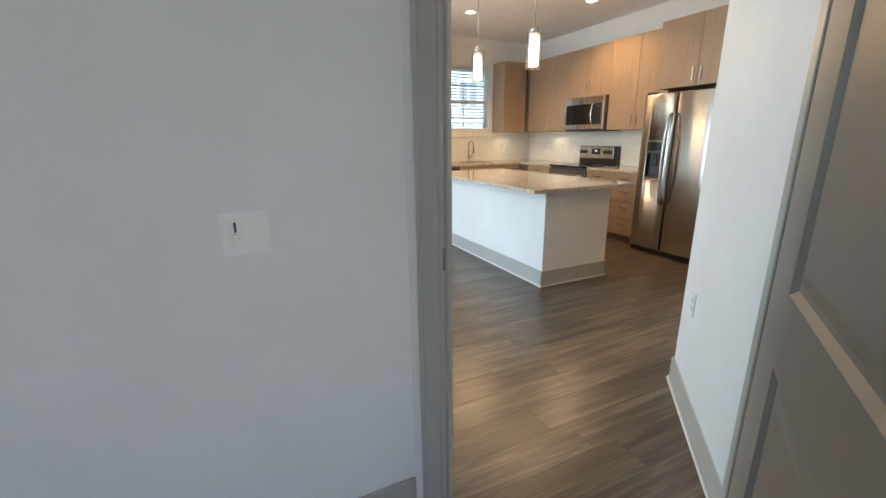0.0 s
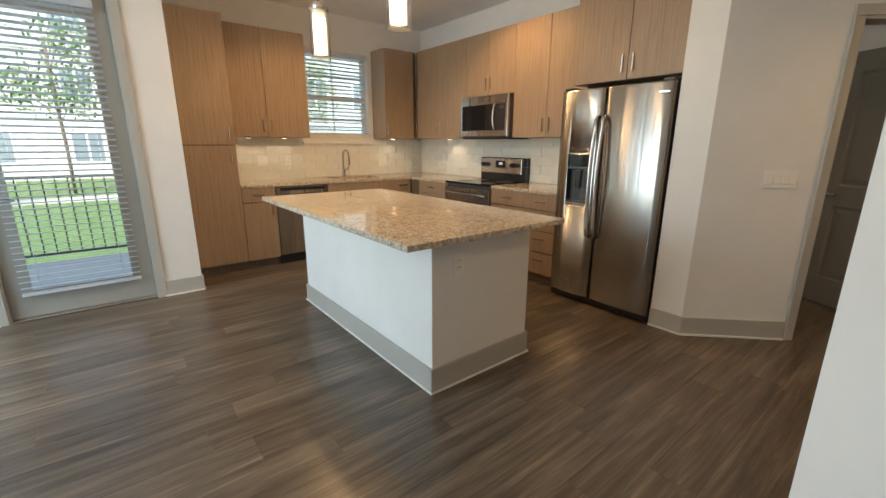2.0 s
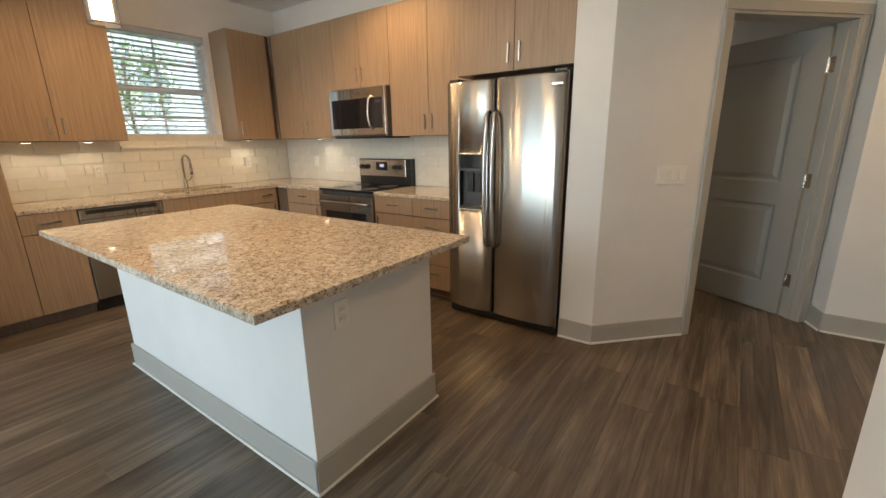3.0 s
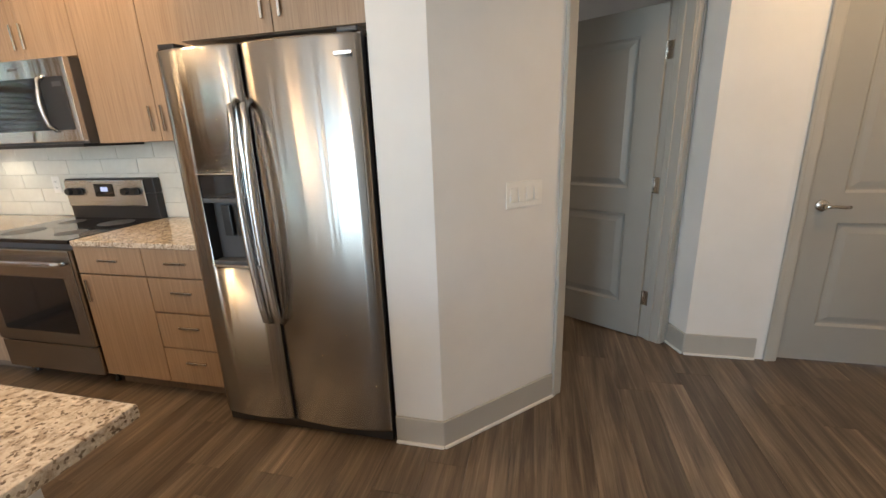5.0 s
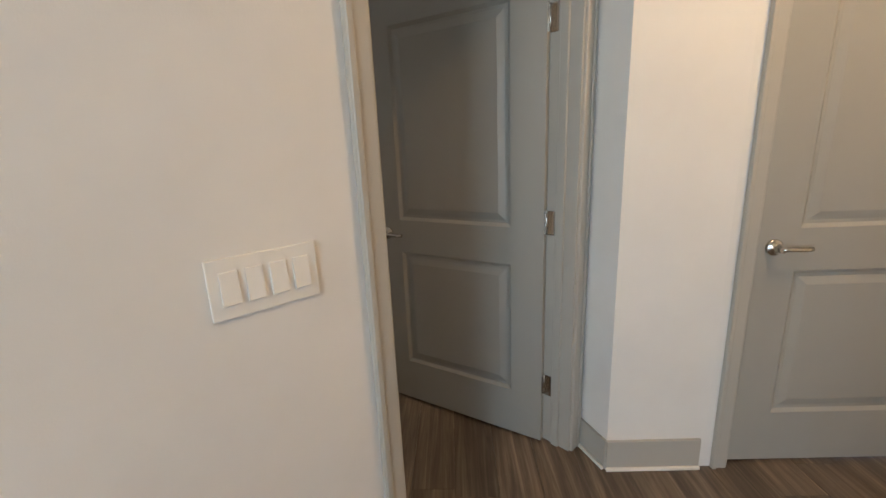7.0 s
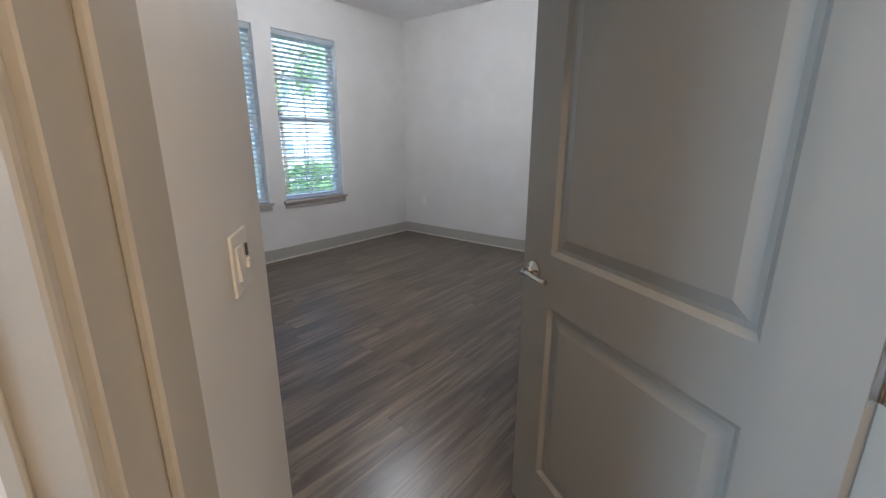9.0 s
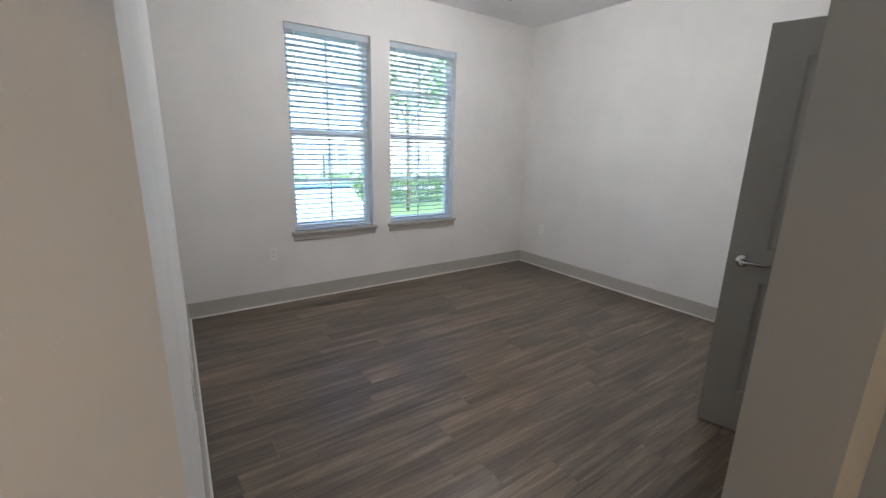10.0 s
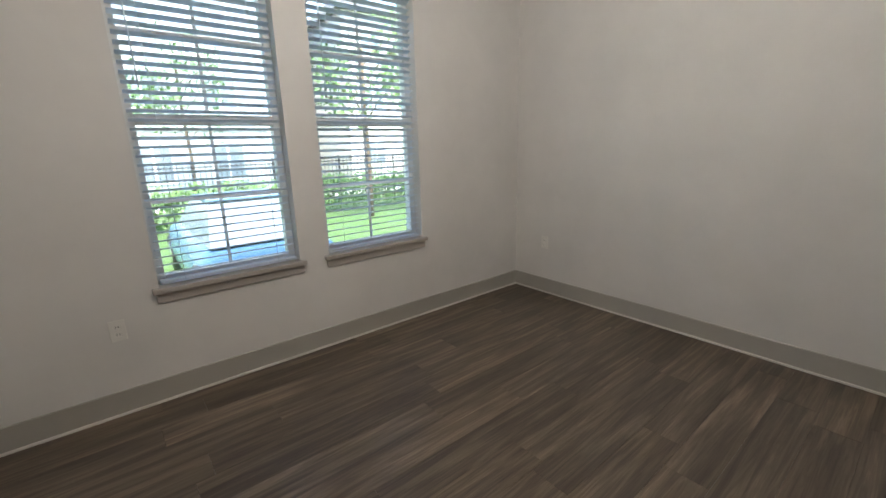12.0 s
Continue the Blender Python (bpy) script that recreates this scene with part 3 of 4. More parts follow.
pl = part("leaf", boxed(0.023, 0.04, 0.022, 0.143, 0.084, 2.398, bevel=0.003), M_DOOR, pd, "greige door leaf with one tall pane")
for a in ((0.817, 0.04, 0.022, 0.937, 0.084, 2.398), (0.143, 0.04, 0.022, 0.817, 0.084, 0.21), (0.143, 0.04, 2.28, 0.817, 0.084, 2.398)):
    part("rail", boxed(*a, bevel=0.003), M_DOOR, pl)
for a in ((0.143, 0.028, 0.21, 0.168, 0.0395, 2.28), (0.792, 0.028, 0.21, 0.817, 0.0395, 2.28), (0.168, 0.028, 0.21, 0.792, 0.0395, 0.235), (0.168, 0.028, 2.255, 0.792, 0.0395, 2.28)):
    part("glazing_bead", boxed(*a, bevel=0.003), M_DOOR, pl)
pane = part("pane", boxed(0.143, 0.06, 0.21, 0.817, 0.066, 2.28), M_GLASS, pl)
pane.visible_shadow = False
ph = part("lever_handle", lathe([(0.03, 0), (0.03, 0.007), (0.011, 0.012), (0.011, 0.045), (0.012, 0.05)], 16), M_CHROME, pl, "satin-nickel lever", pose(0.085, 0.0395, 0.93) @ pose(0, 0, 0, 90))
part("lever_bar", tube([(0, 0, 0.045), (0.06, 0, 0.045), (0.11, -0.003, 0.044)], 0.008), M_CHROME, ph)
part("deadbolt", lathe([(0.03, 0), (0.03, 0.01), (0.02, 0.016)], 16), M_CHROME, pl, "", pose(0.085, 0.0395, 1.08) @ pose(0, 0, 0, 90))
blind(pose(0.9 + 0.105, 6.352, 0), 0.75, 0.17, 2.36, -12, "white slatted blind mounted on the glazed door")

# ---- kitchen ----


def handle(parent, x, z, upright, length=0.13):
    """A square bar pull on a front at y = 0."""
    h = length / 2
    bm = bmesh.new()
    if upright:
        box(bm, x - 0.0065, -0.036, z - h, x + 0.0065, -0.025, z + h, bevel=0.0015, seg=1)
        for k in (-1, 1):
            box(bm, x - 0.004, -0.026, z + k * (h - 0.012) - 0.004, x + 0.004, -0.019, z + k * (h - 0.012) + 0.004)
    else:
        box(bm, x - h, -0.036, z - 0.0065, x + h, -0.025, z + 0.0065, bevel=0.0015, seg=1)
        for k in (-1, 1):
            box(bm, x + k * (h - 0.012) - 0.004, -0.026, z - 0.004, x + k * (h - 0.012) + 0.004, -0.019, z + 0.004)
    return part("handle", bm, M_CHROME, parent, "satin bar pull")


def cabinet(name, m, w, d, z0, z1, fronts, label, kick=0.0):
    """A frameless cabinet: x along its front, y into the wall, carcass from y = 0; fronts (kind, x0, x1, z0, z1, handle)."""
    t = thing(name, m, label, "cabinet", group="oak kitchen cabinets")
    part("body", boxed(0.0015, 0, z0 + kick, w - 0.0015, d - 0.006, z1), M_LAM, t)
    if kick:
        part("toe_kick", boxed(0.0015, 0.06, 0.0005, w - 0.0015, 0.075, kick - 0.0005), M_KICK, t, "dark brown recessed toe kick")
    # thin dark sheet that paints the shade seen in the seams between fronts
    part("gap_shade_sheet", boxed(0.004, -0.0012, z0 + kick + 0.004, w - 0.004, -0.0004, z1 - 0.004), M_GAP, t)
    for kind, a, b, c, e, hd in fronts:
        f = part(kind, boxed(a + 0.002, -0.02, c + 0.002, b - 0.002, -0.0015, e - 0.002, bevel=0.0012, seg=1), M_LAM, t)
        if hd:
            handle(f, *hd)
    return t


NORTH = lambda x, y=6.74: pose(x, y, 0)
EAST = lambda y, x=4.85: pose(x, y, 0, 0, 0, -90)
TOPU, BOTU, CT = 2.53, 1.41, 0.885
cabinet("pantry_cabinet", NORTH(2.206), 0.504, 0.61, 0, TOPU, [("door", 0, 0.504, 0.1, 1.32, (0.455, 1.21, True)), ("door", 0, 0.504, 1.325, TOPU, (0.455, 1.44, True))], "tall pale oak laminate pantry cabinet with two doors", 0.1)
cabinet("base_cabinet", NORTH(2.71), 0.345, 0.61, 0, CT, [("drawer", 0, 0.345, 0.73, CT, (0.172, 0.81, False)), ("door", 0, 0.345, 0.1, 0.725, (0.30, 0.64, True))], "oak laminate base cabinet with one drawer and door", 0.1)
cabinet("base_cabinet", NORTH(3.665), 0.915, 0.61, 0, CT, [("drawer_front", 0, 0.915, 0.73, CT, None), ("door", 0, 0.457, 0.1, 0.725, (0.41, 0.64, True)), ("door", 0.457, 0.915, 0.1, 0.725, (0.5, 0.64, True))], "oak laminate sink base cabinet", 0.1)
cabinet("base_cabinet", NORTH(4.58), 0.27, 0.61, 0, CT, [("drawer", 0, 0.25, 0.73, CT, (0.125, 0.81, False)), ("door", 0, 0.25, 0.1, 0.725, (0.2, 0.64, True))], "oak laminate base cabinet in the corner", 0.1)
cabinet("base_cabinet", EAST(6.72), 0.755, 0.62, 0, CT, [("drawer", 0.2, 0.755, 0.73, CT, (0.47, 0.81, False)), ("door", 0.2, 0.755, 0.1, 0.725, (0.7, 0.64, True))], "oak laminate base cabinet beside the range", 0.1)
cabinet("base_cabinet", EAST(5.19), 0.455, 0.62, 0, CT, [("drawer", 0, 0.455, 0.73, CT, (0.23, 0.81, False)), ("door", 0, 0.455, 0.1, 0.725, (0.04, 0.63, True))], "oak laminate base cabinet beside the range", 0.1)
cabinet("drawer_cabinet", EAST(4.735), 0.425, 0.62, 0, CT, [("drawer", 0, 0.425, 0.73, CT, (0.21, 0.81, False)), ("drawer", 0, 0.425, 0.53, 0.725, (0.21, 0.65, False)), ("drawer", 0, 0.425, 0.32, 0.525, (0.21, 0.45, False)), ("drawer", 0, 0.425, 0.1, 0.315, (0.21, 0.24, False))], "oak laminate four-drawer cabinet beside the refrigerator", 0.1)
UN = 7.02
cabinet("wall_cabinet", NORTH(2.712, UN), 0.41, 0.33, BOTU, TOPU, [("door", 0, 0.41, BOTU, TOPU, (0.365, 1.53, True))], "pale oak laminate wall cabinet")
cabinet("wall_cabinet", NORTH(3.122, UN), 0.478, 0.33, BOTU, TOPU, [("door", 0, 0.478, BOTU, TOPU, (0.045, 1.53, True))], "pale oak laminate wall cabinet beside the window")
cabinet("wall_cabinet", NORTH(4.64, UN), 0.5, 0.33, BOTU, TOPU, [("door", 0, 0.45, BOTU, TOPU, (0.045, 1.53, True))], "pale oak laminate corner wall cabinet by the window")
UE = 5.14
cabinet("wall_cabinet", EAST(7.0, UE), 1.05, 0.33, BOTU, TOPU, [("door", 0.06, 0.53, BOTU, TOPU, (0.485, 1.53, True)), ("door", 0.53, 1.05, BOTU, TOPU, (0.575, 1.53, True))], "pale oak laminate two-door wall cabinet")
cabinet("wall_cabinet", EAST(5.95, UE), 0.76, 0.33, 1.872, TOPU, [("door", 0, 0.38, 1.872, TOPU, (0.345, 1.99, True)), ("door", 0.38, 0.76, 1.872, TOPU, (0.415, 1.99, True))], "pale oak laminate cabinet above the microwave")
cabinet("wall_cabinet", EAST(5.19, UE), 0.88, 0.33, BOTU, TOPU, [("door", 0, 0.44, BOTU, TOPU, (0.4, 1.53, True)), ("door", 0.44, 0.88, BOTU, TOPU, (0.48, 1.53, True))], "pale oak laminate two-door wall cabinet")
cabinet("fridge_cabinet", EAST(4.31, 4.92), 0.945, 0.55, 1.83, TOPU, [("door", 0, 0.473, 1.83, TOPU, (0.43, 1.95, True)), ("door", 0.473, 0.945, 1.83, TOPU, (0.515, 1.95, True))], "pale oak laminate cabinet above the refrigerator")


def slab(name, poly, z0, z1, label):
    bm = prism(poly, z0, z1)
    bmesh.ops.bevel(bm, geom=[e for e in bm.edges if abs(e.verts[0].co.z - e.verts[1].co.z) < 1e-6], offset=0.005, segments=2, affect="EDGES", profile=0.6)
    return tagged(part(name, bm, M_GRANITE), label, "countertop")


SX0, SX1, SY0, SY1 = 3.80, 4.46, 6.86, 7.22
slab("countertop", [(2.712, 6.712), (4.822, 6.712), (4.822, 5.955), (5.462, 5.955), (5.462, 7.342), (SX1, 7.342), (SX1, SY0), (SX0, SY0), (SX0, 7.342), (2.712, 7.342)], CT + 0.0005, CT + 0.031, "speckled beige granite L-shaped kitchen countertop")
slab("countertop_strip", [(SX0, SY1), (SX1, SY1), (SX1, 7.342), (SX0, 7.342)], CT + 0.0005, CT + 0.031, "speckled beige granite strip behind the sink")
slab("countertop", [(4.822, 5.185), (4.822, 4.312), (5.462, 4.312), (5.462, 5.185)], CT + 0.0005, CT + 0.031, "speckled beige granite countertop beside the range")

sk = thing("kitchen_sink", pose(SX0, SY0, 0.7), "stainless steel undermount sink", "sink")
w, d = SX1 - SX0, SY1 - SY0
part("bottom", boxed(-0.01, -0.01, 0, w + 0.01, d + 0.01, 0.004), M_STEEL2, sk)
for a in ((-0.012, -0.012, 0.0045, 0.0, d + 0.012, 0.184), (w, -0.012, 0.0045, w + 0.012, d + 0.012, 0.184), (0, -0.012, 0.0045, w, 0, 0.184), (0, d, 0.0045, w, d + 0.012, 0.184)):
    part("side", boxed(*a), M_STEEL2, sk)
fc = thing("kitchen_faucet", pose(4.13, 7.275, CT + 0.031), "satin-nickel gooseneck kitchen faucet with side lever", "faucet")
part("base", lathe([(0.028, 0.0005), (0.028, 0.006), (0.021, 0.012), (0.02, 0.09), (0.016, 0.1)], 18), M_CHROME, fc)
part("spout", tube([(0, 0, 0.09), (0, 0, 0.26)] + [(0, -0.085 + 0.085 * math.cos(a), 0.26 + 0.085 * math.sin(a)) for a in (0.4, 0.8, 1.2, 1.57, 1.95, 2.3, 2.7, 3.0)] + [(0, -0.171, 0.22)], 0.0115, 12), M_CHROME, fc)
part("spray_head", tube([(0, -0.171, 0.222), (0, -0.172, 0.15)], 0.0155, 12), M_CHROME, fc)
part("lever", tube([(0.018, 0, 0.07), (0.045, 0, 0.085), (0.075, -0.005, 0.12)], 0.006, 8), M_CHROME, fc)

# dishwasher
dw = thing("dishwasher", NORTH(3.057), "stainless steel dishwasher under the countertop", "dishwasher")
part("body", boxed(0.006, 0.005, 0.11, 0.6, 0.57, 0.882), M_DGREY, dw)
part("door", boxed(0.004, -0.024, 0.115, 0.602, 0.0045, 0.79, bevel=0.004), M_STEEL, dw, "brushed steel door")
part("control_strip", boxed(0.004, -0.024, 0.793, 0.602, 0.0045, 0.875, bevel=0.004), M_STEEL, dw)
part("handle_recess", boxed(0.05, -0.0255, 0.835, 0.556, -0.0242, 0.866), M_BLACK, dw)
part("toe_kick", boxed(0.006, 0.03, 0.003, 0.6, 0.045, 0.108), M_BLACK, dw, "black plastic toe kick")

# range
rg = thing("range", EAST(5.947), "stainless steel electric range with black glass cooktop", "range")
W = 0.754
part("body", boxed(0.0, 0.0, 0.09, W, 0.6, 0.895), M_DGREY, rg)
for x in (0.05, W - 0.05):
    for y in (0.06, 0.54):
        part("foot", lathe([(0.018, 0.0005), (0.018, 0.01), (0.011, 0.014), (0.011, 0.0895)], 10, None, x, y), M_BLACK, rg)
part("cooktop", boxed(-0.002, -0.035, 0.8955, W + 0.002, 0.55, 0.918, bevel=0.004), M_BGLASS, rg, "black glass cooktop")
for x, y, r in ((0.19, 0.13, 0.1), (0.56, 0.13, 0.08), (0.19, 0.4, 0.075), (0.56, 0.4, 0.1)):
    bm = lathe([(r, 0.9184), (r, 0.9187)], 28, None, x, y)
    part("burner_ring", bm, M_DGREY, rg)
od = part("oven_door", boxed(0.004, -0.045, 0.285, W - 0.004, -0.0005, 0.86, bevel=0.006), M_STEEL, rg, "brushed steel oven door with dark window")
part("oven_window", boxed(0.09, -0.0465, 0.36, W - 0.09, -0.0452, 0.70, bevel=0.0004, seg=1), M_BGLASS, od)
part("oven_handle", tube([(0.05, -0.05, 0.79), (0.05, -0.085, 0.795), (0.08, -0.09, 0.795), (W - 0.08, -0.09, 0.795), (W - 0.05, -0.085, 0.795), (W - 0.05, -0.05, 0.79)], 0.014, 10), M_STEEL2, od)
part("drawer", boxed(0.004, -0.04, 0.095, W - 0.004, -0.0005, 0.275, bevel=0.006), M_STEEL, rg, "brushed steel storage drawer")
bg = part("backguard", boxed(0.0, 0.551, 0.8955, W, 0.605, 1.085, bevel=0.006), M_BLACK, rg, "black backguard")
cp = part("control_panel", boxed(0.012, 0.535, 1.0, W - 0.07, 0.5505, 1.175, bevel=0.006), M_STEEL2, bg, "silver control panel")
part("cap", boxed(0.0, 0.5508, 1.0855, W, 0.605, 1.185, bevel=0.008), M_BLACK, bg)
part("display", boxed(0.27, 0.533, 1.065, 0.43, 0.5345, 1.15), M_BGLASS, cp)
part("digits", boxed(0.325, 0.5318, 1.1, 0.385, 0.5328, 1.13), M_LCD, cp)
for x in (0.06, 0.135, 0.54, 0.615):
    kb = lathe([(0.026, 0.0), (0.026, 0.012), (0.022, 0.02), (0.021, 0.03)], 16)
    part("knob", kb, M_BLACK, rg, "black knob", pose(x, 0.5345, 1.1) @ pose(0, 0, 0, 90))

# microwave
mw = thing("microwave", pose(5.07, 5.946, 1.415, 0, 0, -90), "stainless steel over-the-range microwave with black glass", "microwave")
part("body", boxed(0.0, 0.0, 0.0, 0.752, 0.39, 0.445, bevel=0.003), M_DGREY, mw)
fr = part("door", boxed(0.0, -0.03, 0.012, 0.752, -0.0005, 0.444, bevel=0.005), M_STEEL2, mw, "steel-framed door")
part("window", boxed(0.035, -0.0325, 0.075, 0.545, -0.0302, 0.35, bevel=0.0008, seg=1), M_BGLASS, fr)
part("control_panel", boxed(0.548, -0.0325, 0.075, 0.715, -0.0302, 0.35, bevel=0.0008, seg=1), M_BLACK, fr)
part("display", boxed(0.635, -0.0335, 0.3, 0.7, -0.0327, 0.325), M_DGREY, fr)
part("badge", boxed(0.34, -0.0312, 0.392, 0.41, -0.0303, 0.404), M_DGREY, fr)
part("handle", tube([(0.585, -0.031, 0.07), (0.58, -0.06, 0.1), (0.575, -0.07, 0.16), (0.573, -0.073, 0.215), (0.575, -0.07, 0.27), (0.58, -0.06, 0.33), (0.585, -0.031, 0.36)], 0.0125, 10), M_STEEL2, fr, "curved steel handle")
part("vent", boxed(0.03, -0.012, -0.018, 0.72, 0.36, -0.0005), M_BLACK, mw)

# refrigerator
rf = thing("refrigerator", pose(4.695, 4.275, 0, 0, 0, -90), "stainless steel side-by-side refrigerator with ice dispenser", "refrigerator")
part("cabinet", boxed(0.004, 0.075, 0.03, 0.906, 0.74, 1.755, bevel=0.004), M_BLACK, rf, "dark grey fridge cabinet")
part("grille", boxed(0.012, 0.03, 0.012, 0.898, 0.0745, 0.055), M_BLACK, rf, "black base grille")
part("hinge_cover", boxed(0.02, 0.02, 1.7655, 0.1, 0.12, 1.785, bevel=0.006), M_BLACK, rf)
part("hinge_cover", boxed(0.81, 0.02, 1.7655, 0.89, 0.12, 1.785, bevel=0.006), M_BLACK, rf)
for x in (0.06, 0.85):
    for y in (0.1, 0.66):
        part("foot", lathe([(0.022, 0.0005), (0.022, 0.012), (0.012, 0.016), (0.012, 0.0295)], 10, None, x, y), M_BLACK, rf)


def fridge_door(x0, x1, z0, z1, hole=None):
    """A softly bowed door; hole: (x0, x1, z0, z1) left open for the dispenser."""
    bm = bmesh.new()
    n = 16
    xs = sorted({x0 + (x1 - x0) * i / n for i in range(n + 1)} | ({hole[0], hole[1]} if hole else set()))
    zs = sorted({z0, z0 + 0.012, z1 - 0.012, z1} | ({hole[2], hole[3]} if hole else set()))

    def depth(x, z):
        u = (2 * (x - x0) / (x1 - x0) - 1)
        edge = 0.012 * max(0, abs(u) - 0.9) / 0.1
        return 0.016 * u * u + edge + (0.008 if z in (z0, z1) else 0.0)
    grid = {(x, z): bm.verts.new((x, depth(x, z), z)) for x in xs for z in zs}
    for a, b in zip(xs, xs[1:]):
        for c, e in zip(zs, zs[1:]):
            if hole and hole[0] - 1e-6 <= a and b <= hole[1] + 1e-6 and hole[2] - 1e-6 <= c and e <= hole[3] + 1e-6:
                continue
            f = bm.faces.new((grid[a, c], grid[b, c], grid[b, e], grid[a, e]))
            f.smooth = True
    for edge in [e for e in bm.edges if e.is_boundary]:
        v0, v1 = edge.verts
        back = [bm.verts.new((v.co.x, 0.07, v.co.z)) for v in (v1, v0)]
        bm.faces.new((v0, v1, *back)).material_index = 1
    bmesh.ops.remove_doubles(bm, verts=[v for v in bm.verts if v.co.y > 0.069], dist=1e-5)
    return bm


HOLE = (0.11, 0.335, 0.865, 1.265)
dl = part("freezer_door", fridge_door(0.0, 0.385, 0.06, 1.765, HOLE), M_STEEL, rf, "brushed steel freezer door")
dl.data.materials.append(M_BLACK)
dr = part("fridge_door", fridge_door(0.391, 0.9, 0.06, 1.765), M_STEEL, rf, "brushed steel refrigerator door")
dr.data.materials.append(M_BLACK)
part("badge", boxed(0.80, -0.0002, 1.688, 0.87, 0.012, 1.7, bevel=0.001, seg=1), M_CHROME, rf)
part("dispenser_back", boxed(HOLE[0] + 0.001, 0.06, HOLE[2] + 0.001, HOLE[1] - 0.001, 0.0695, HOLE[3] - 0.001), M_DGREY, dl, "dark dispenser recess")
part("dispenser_panel", boxed(HOLE[0] + 0.002, 0.006, 1.165, HOLE[1] - 0.002, 0.0595, HOLE[3] - 0.002, bevel=0.004), M_BGLASS, dl, "black control panel")
part("dispenser_lip", boxed(HOLE[0] + 0.002, 0.004, 1.145, HOLE[1] - 0.002, 0.0595, 1.164, bevel=0.002, seg=1), M_DGREY, dl)
for x in (0.19, 0.255):
    part("paddle", boxed(x - 0.022, 0.035, 0.99, x + 0.022, 0.048, 1.13, bevel=0.006), M_BLACK, dl)
part("drip_tray", boxed(HOLE[0] + 0.002, 0.0, HOLE[2] + 0.002, HOLE[1] - 0.002, 0.0595, HOLE[2] + 0.018, bevel=0.003), M_DGREY, dl)
for a in ((HOLE[0] - 0.012, -0.003, HOLE[2] - 0.012, HOLE[1] + 0.012, 0.012, HOLE[2]), (HOLE[0] - 0.012, -0.002, HOLE[3], HOLE[1] + 0.012, 0.01, HOLE[3] + 0.006)):
    part("dispenser_trim", boxed(*a, bevel=0.002, seg=1), M_STEEL2, dl)
for x in (0.358, 0.418):
    zz = [0.62 + (1.53 - 0.62) * i / 12 for i in range(13)]
    bm = tube([(x, 0.012, 0.60)] + [(x, -0.028 - 0.034 * math.sin(math.pi * (z - 0.62) / 0.91), z) for z in zz] + [(x, 0.012, 1.55)], 0.017, 12)
    part("door_handle", bm, M_STEEL2, rf, "long bowed steel handle")

# island
isl = thing("kitchen_island", pose(2.885, 3.668, 0), "white painted kitchen island with greige baseboard", "kitchen island")
IW, IL = 0.765, 1.80
part("body", boxed(0, 0, 0, IW, IL, 0.8845, bevel=0.002, seg=1), M_WALL, isl)
for p0, p1 in (((0, IL), (0, 0)), ((0, 0), (IW, 0)), ((IW, 0), (IW, IL)), ((IW, IL), (0, IL))):
    m = along(p0, p1)
    L = math.dist(p0, p1)
    part("baseboard", boxed(-0.014, -0.014, 0.0005, L + 0.0135, -0.0005, 0.15, bevel=0.003, seg=1), M_TRIM, isl, "greige baseboard", m)
    part("bead", boxed(-0.024, -0.024, 0.0005, L + 0.0235, -0.0142, 0.016, bevel=0.004, seg=1), M_SHOE, isl, "white bead", m)
slab("island_countertop", [(2.615, 3.485), (3.735, 3.485), (3.735, 5.62), (2.615, 5.62)], CT, CT + 0.032, "speckled beige granite island countertop")

# backsplash tiles
bs = thing("backsplash", pose(0, 0, 0), "glossy off-white running-bond backsplash tiles", "backsplash", kind="structure")
part("grout", boxed(2.712, 7.3425, CT + 0.032, 5.469, 7.3495, BOTU + 0.06), M_GROUT, bs)
part("grout", boxed(5.4625, 4.312, CT + 0.032, 5.4695, 7.3415, BOTU + 0.06), M_GROUT, bs)
TL, TH, TG = 0.305, 0.098, 0.003
tiles = {}


def tile_row(a0, a1, z, shift, place):
    a = a0 - shift
    while a < a1:
        lo, hi = max(a, a0), min(a + TL, a1)
        if hi - lo > 0.02:
            L = round(hi - lo - TG, 4)
            mm = place((lo + hi) / 2, z) @ pose(0, 0, 0, random.uniform(-0.25, 0.25), 0, random.uniform(-0.15, 0.15))
            if L not in tiles:
                tiles[L] = part("tile", boxed(-L / 2, -0.007, 0, L / 2, 0.0, TH - TG, bevel=0.0015, seg=1), M_TILE, bs, "", mm)
            else:
                again("tile", tiles[L], bs, mm)
        a += TL


for r in range(5):
    z = CT + 0.034 + r * TH
    tile_row(2.712, 5.455, z, (r % 2) * TL / 2, lambda s, zz: pose(s, 7.3425, zz))
    tile_row(-7.335, -4.312, z, (r % 2) * TL / 2, lambda s, zz: pose(5.4625, -s, zz, 0, 0, -90))

# under-cabinet puck lights
for x, y in ((2.95, 7.17), (3.35, 7.17), (4.85, 7.17), (5.29, 6.45), (5.29, 4.55)):
    p = thing("puck_light", pose(x, y, BOTU - 0.0125), "small round under-cabinet puck light, lit", "light fixture", group="under-cabinet lights")
    part("rim", lathe([(0.034, 0.002), (0.036, 0.012)], 16), M_CHROME, p)
    part("lens", lathe([(0.027, 0.0), (0.027, 0.0018)], 16), M_GLOWC, p)

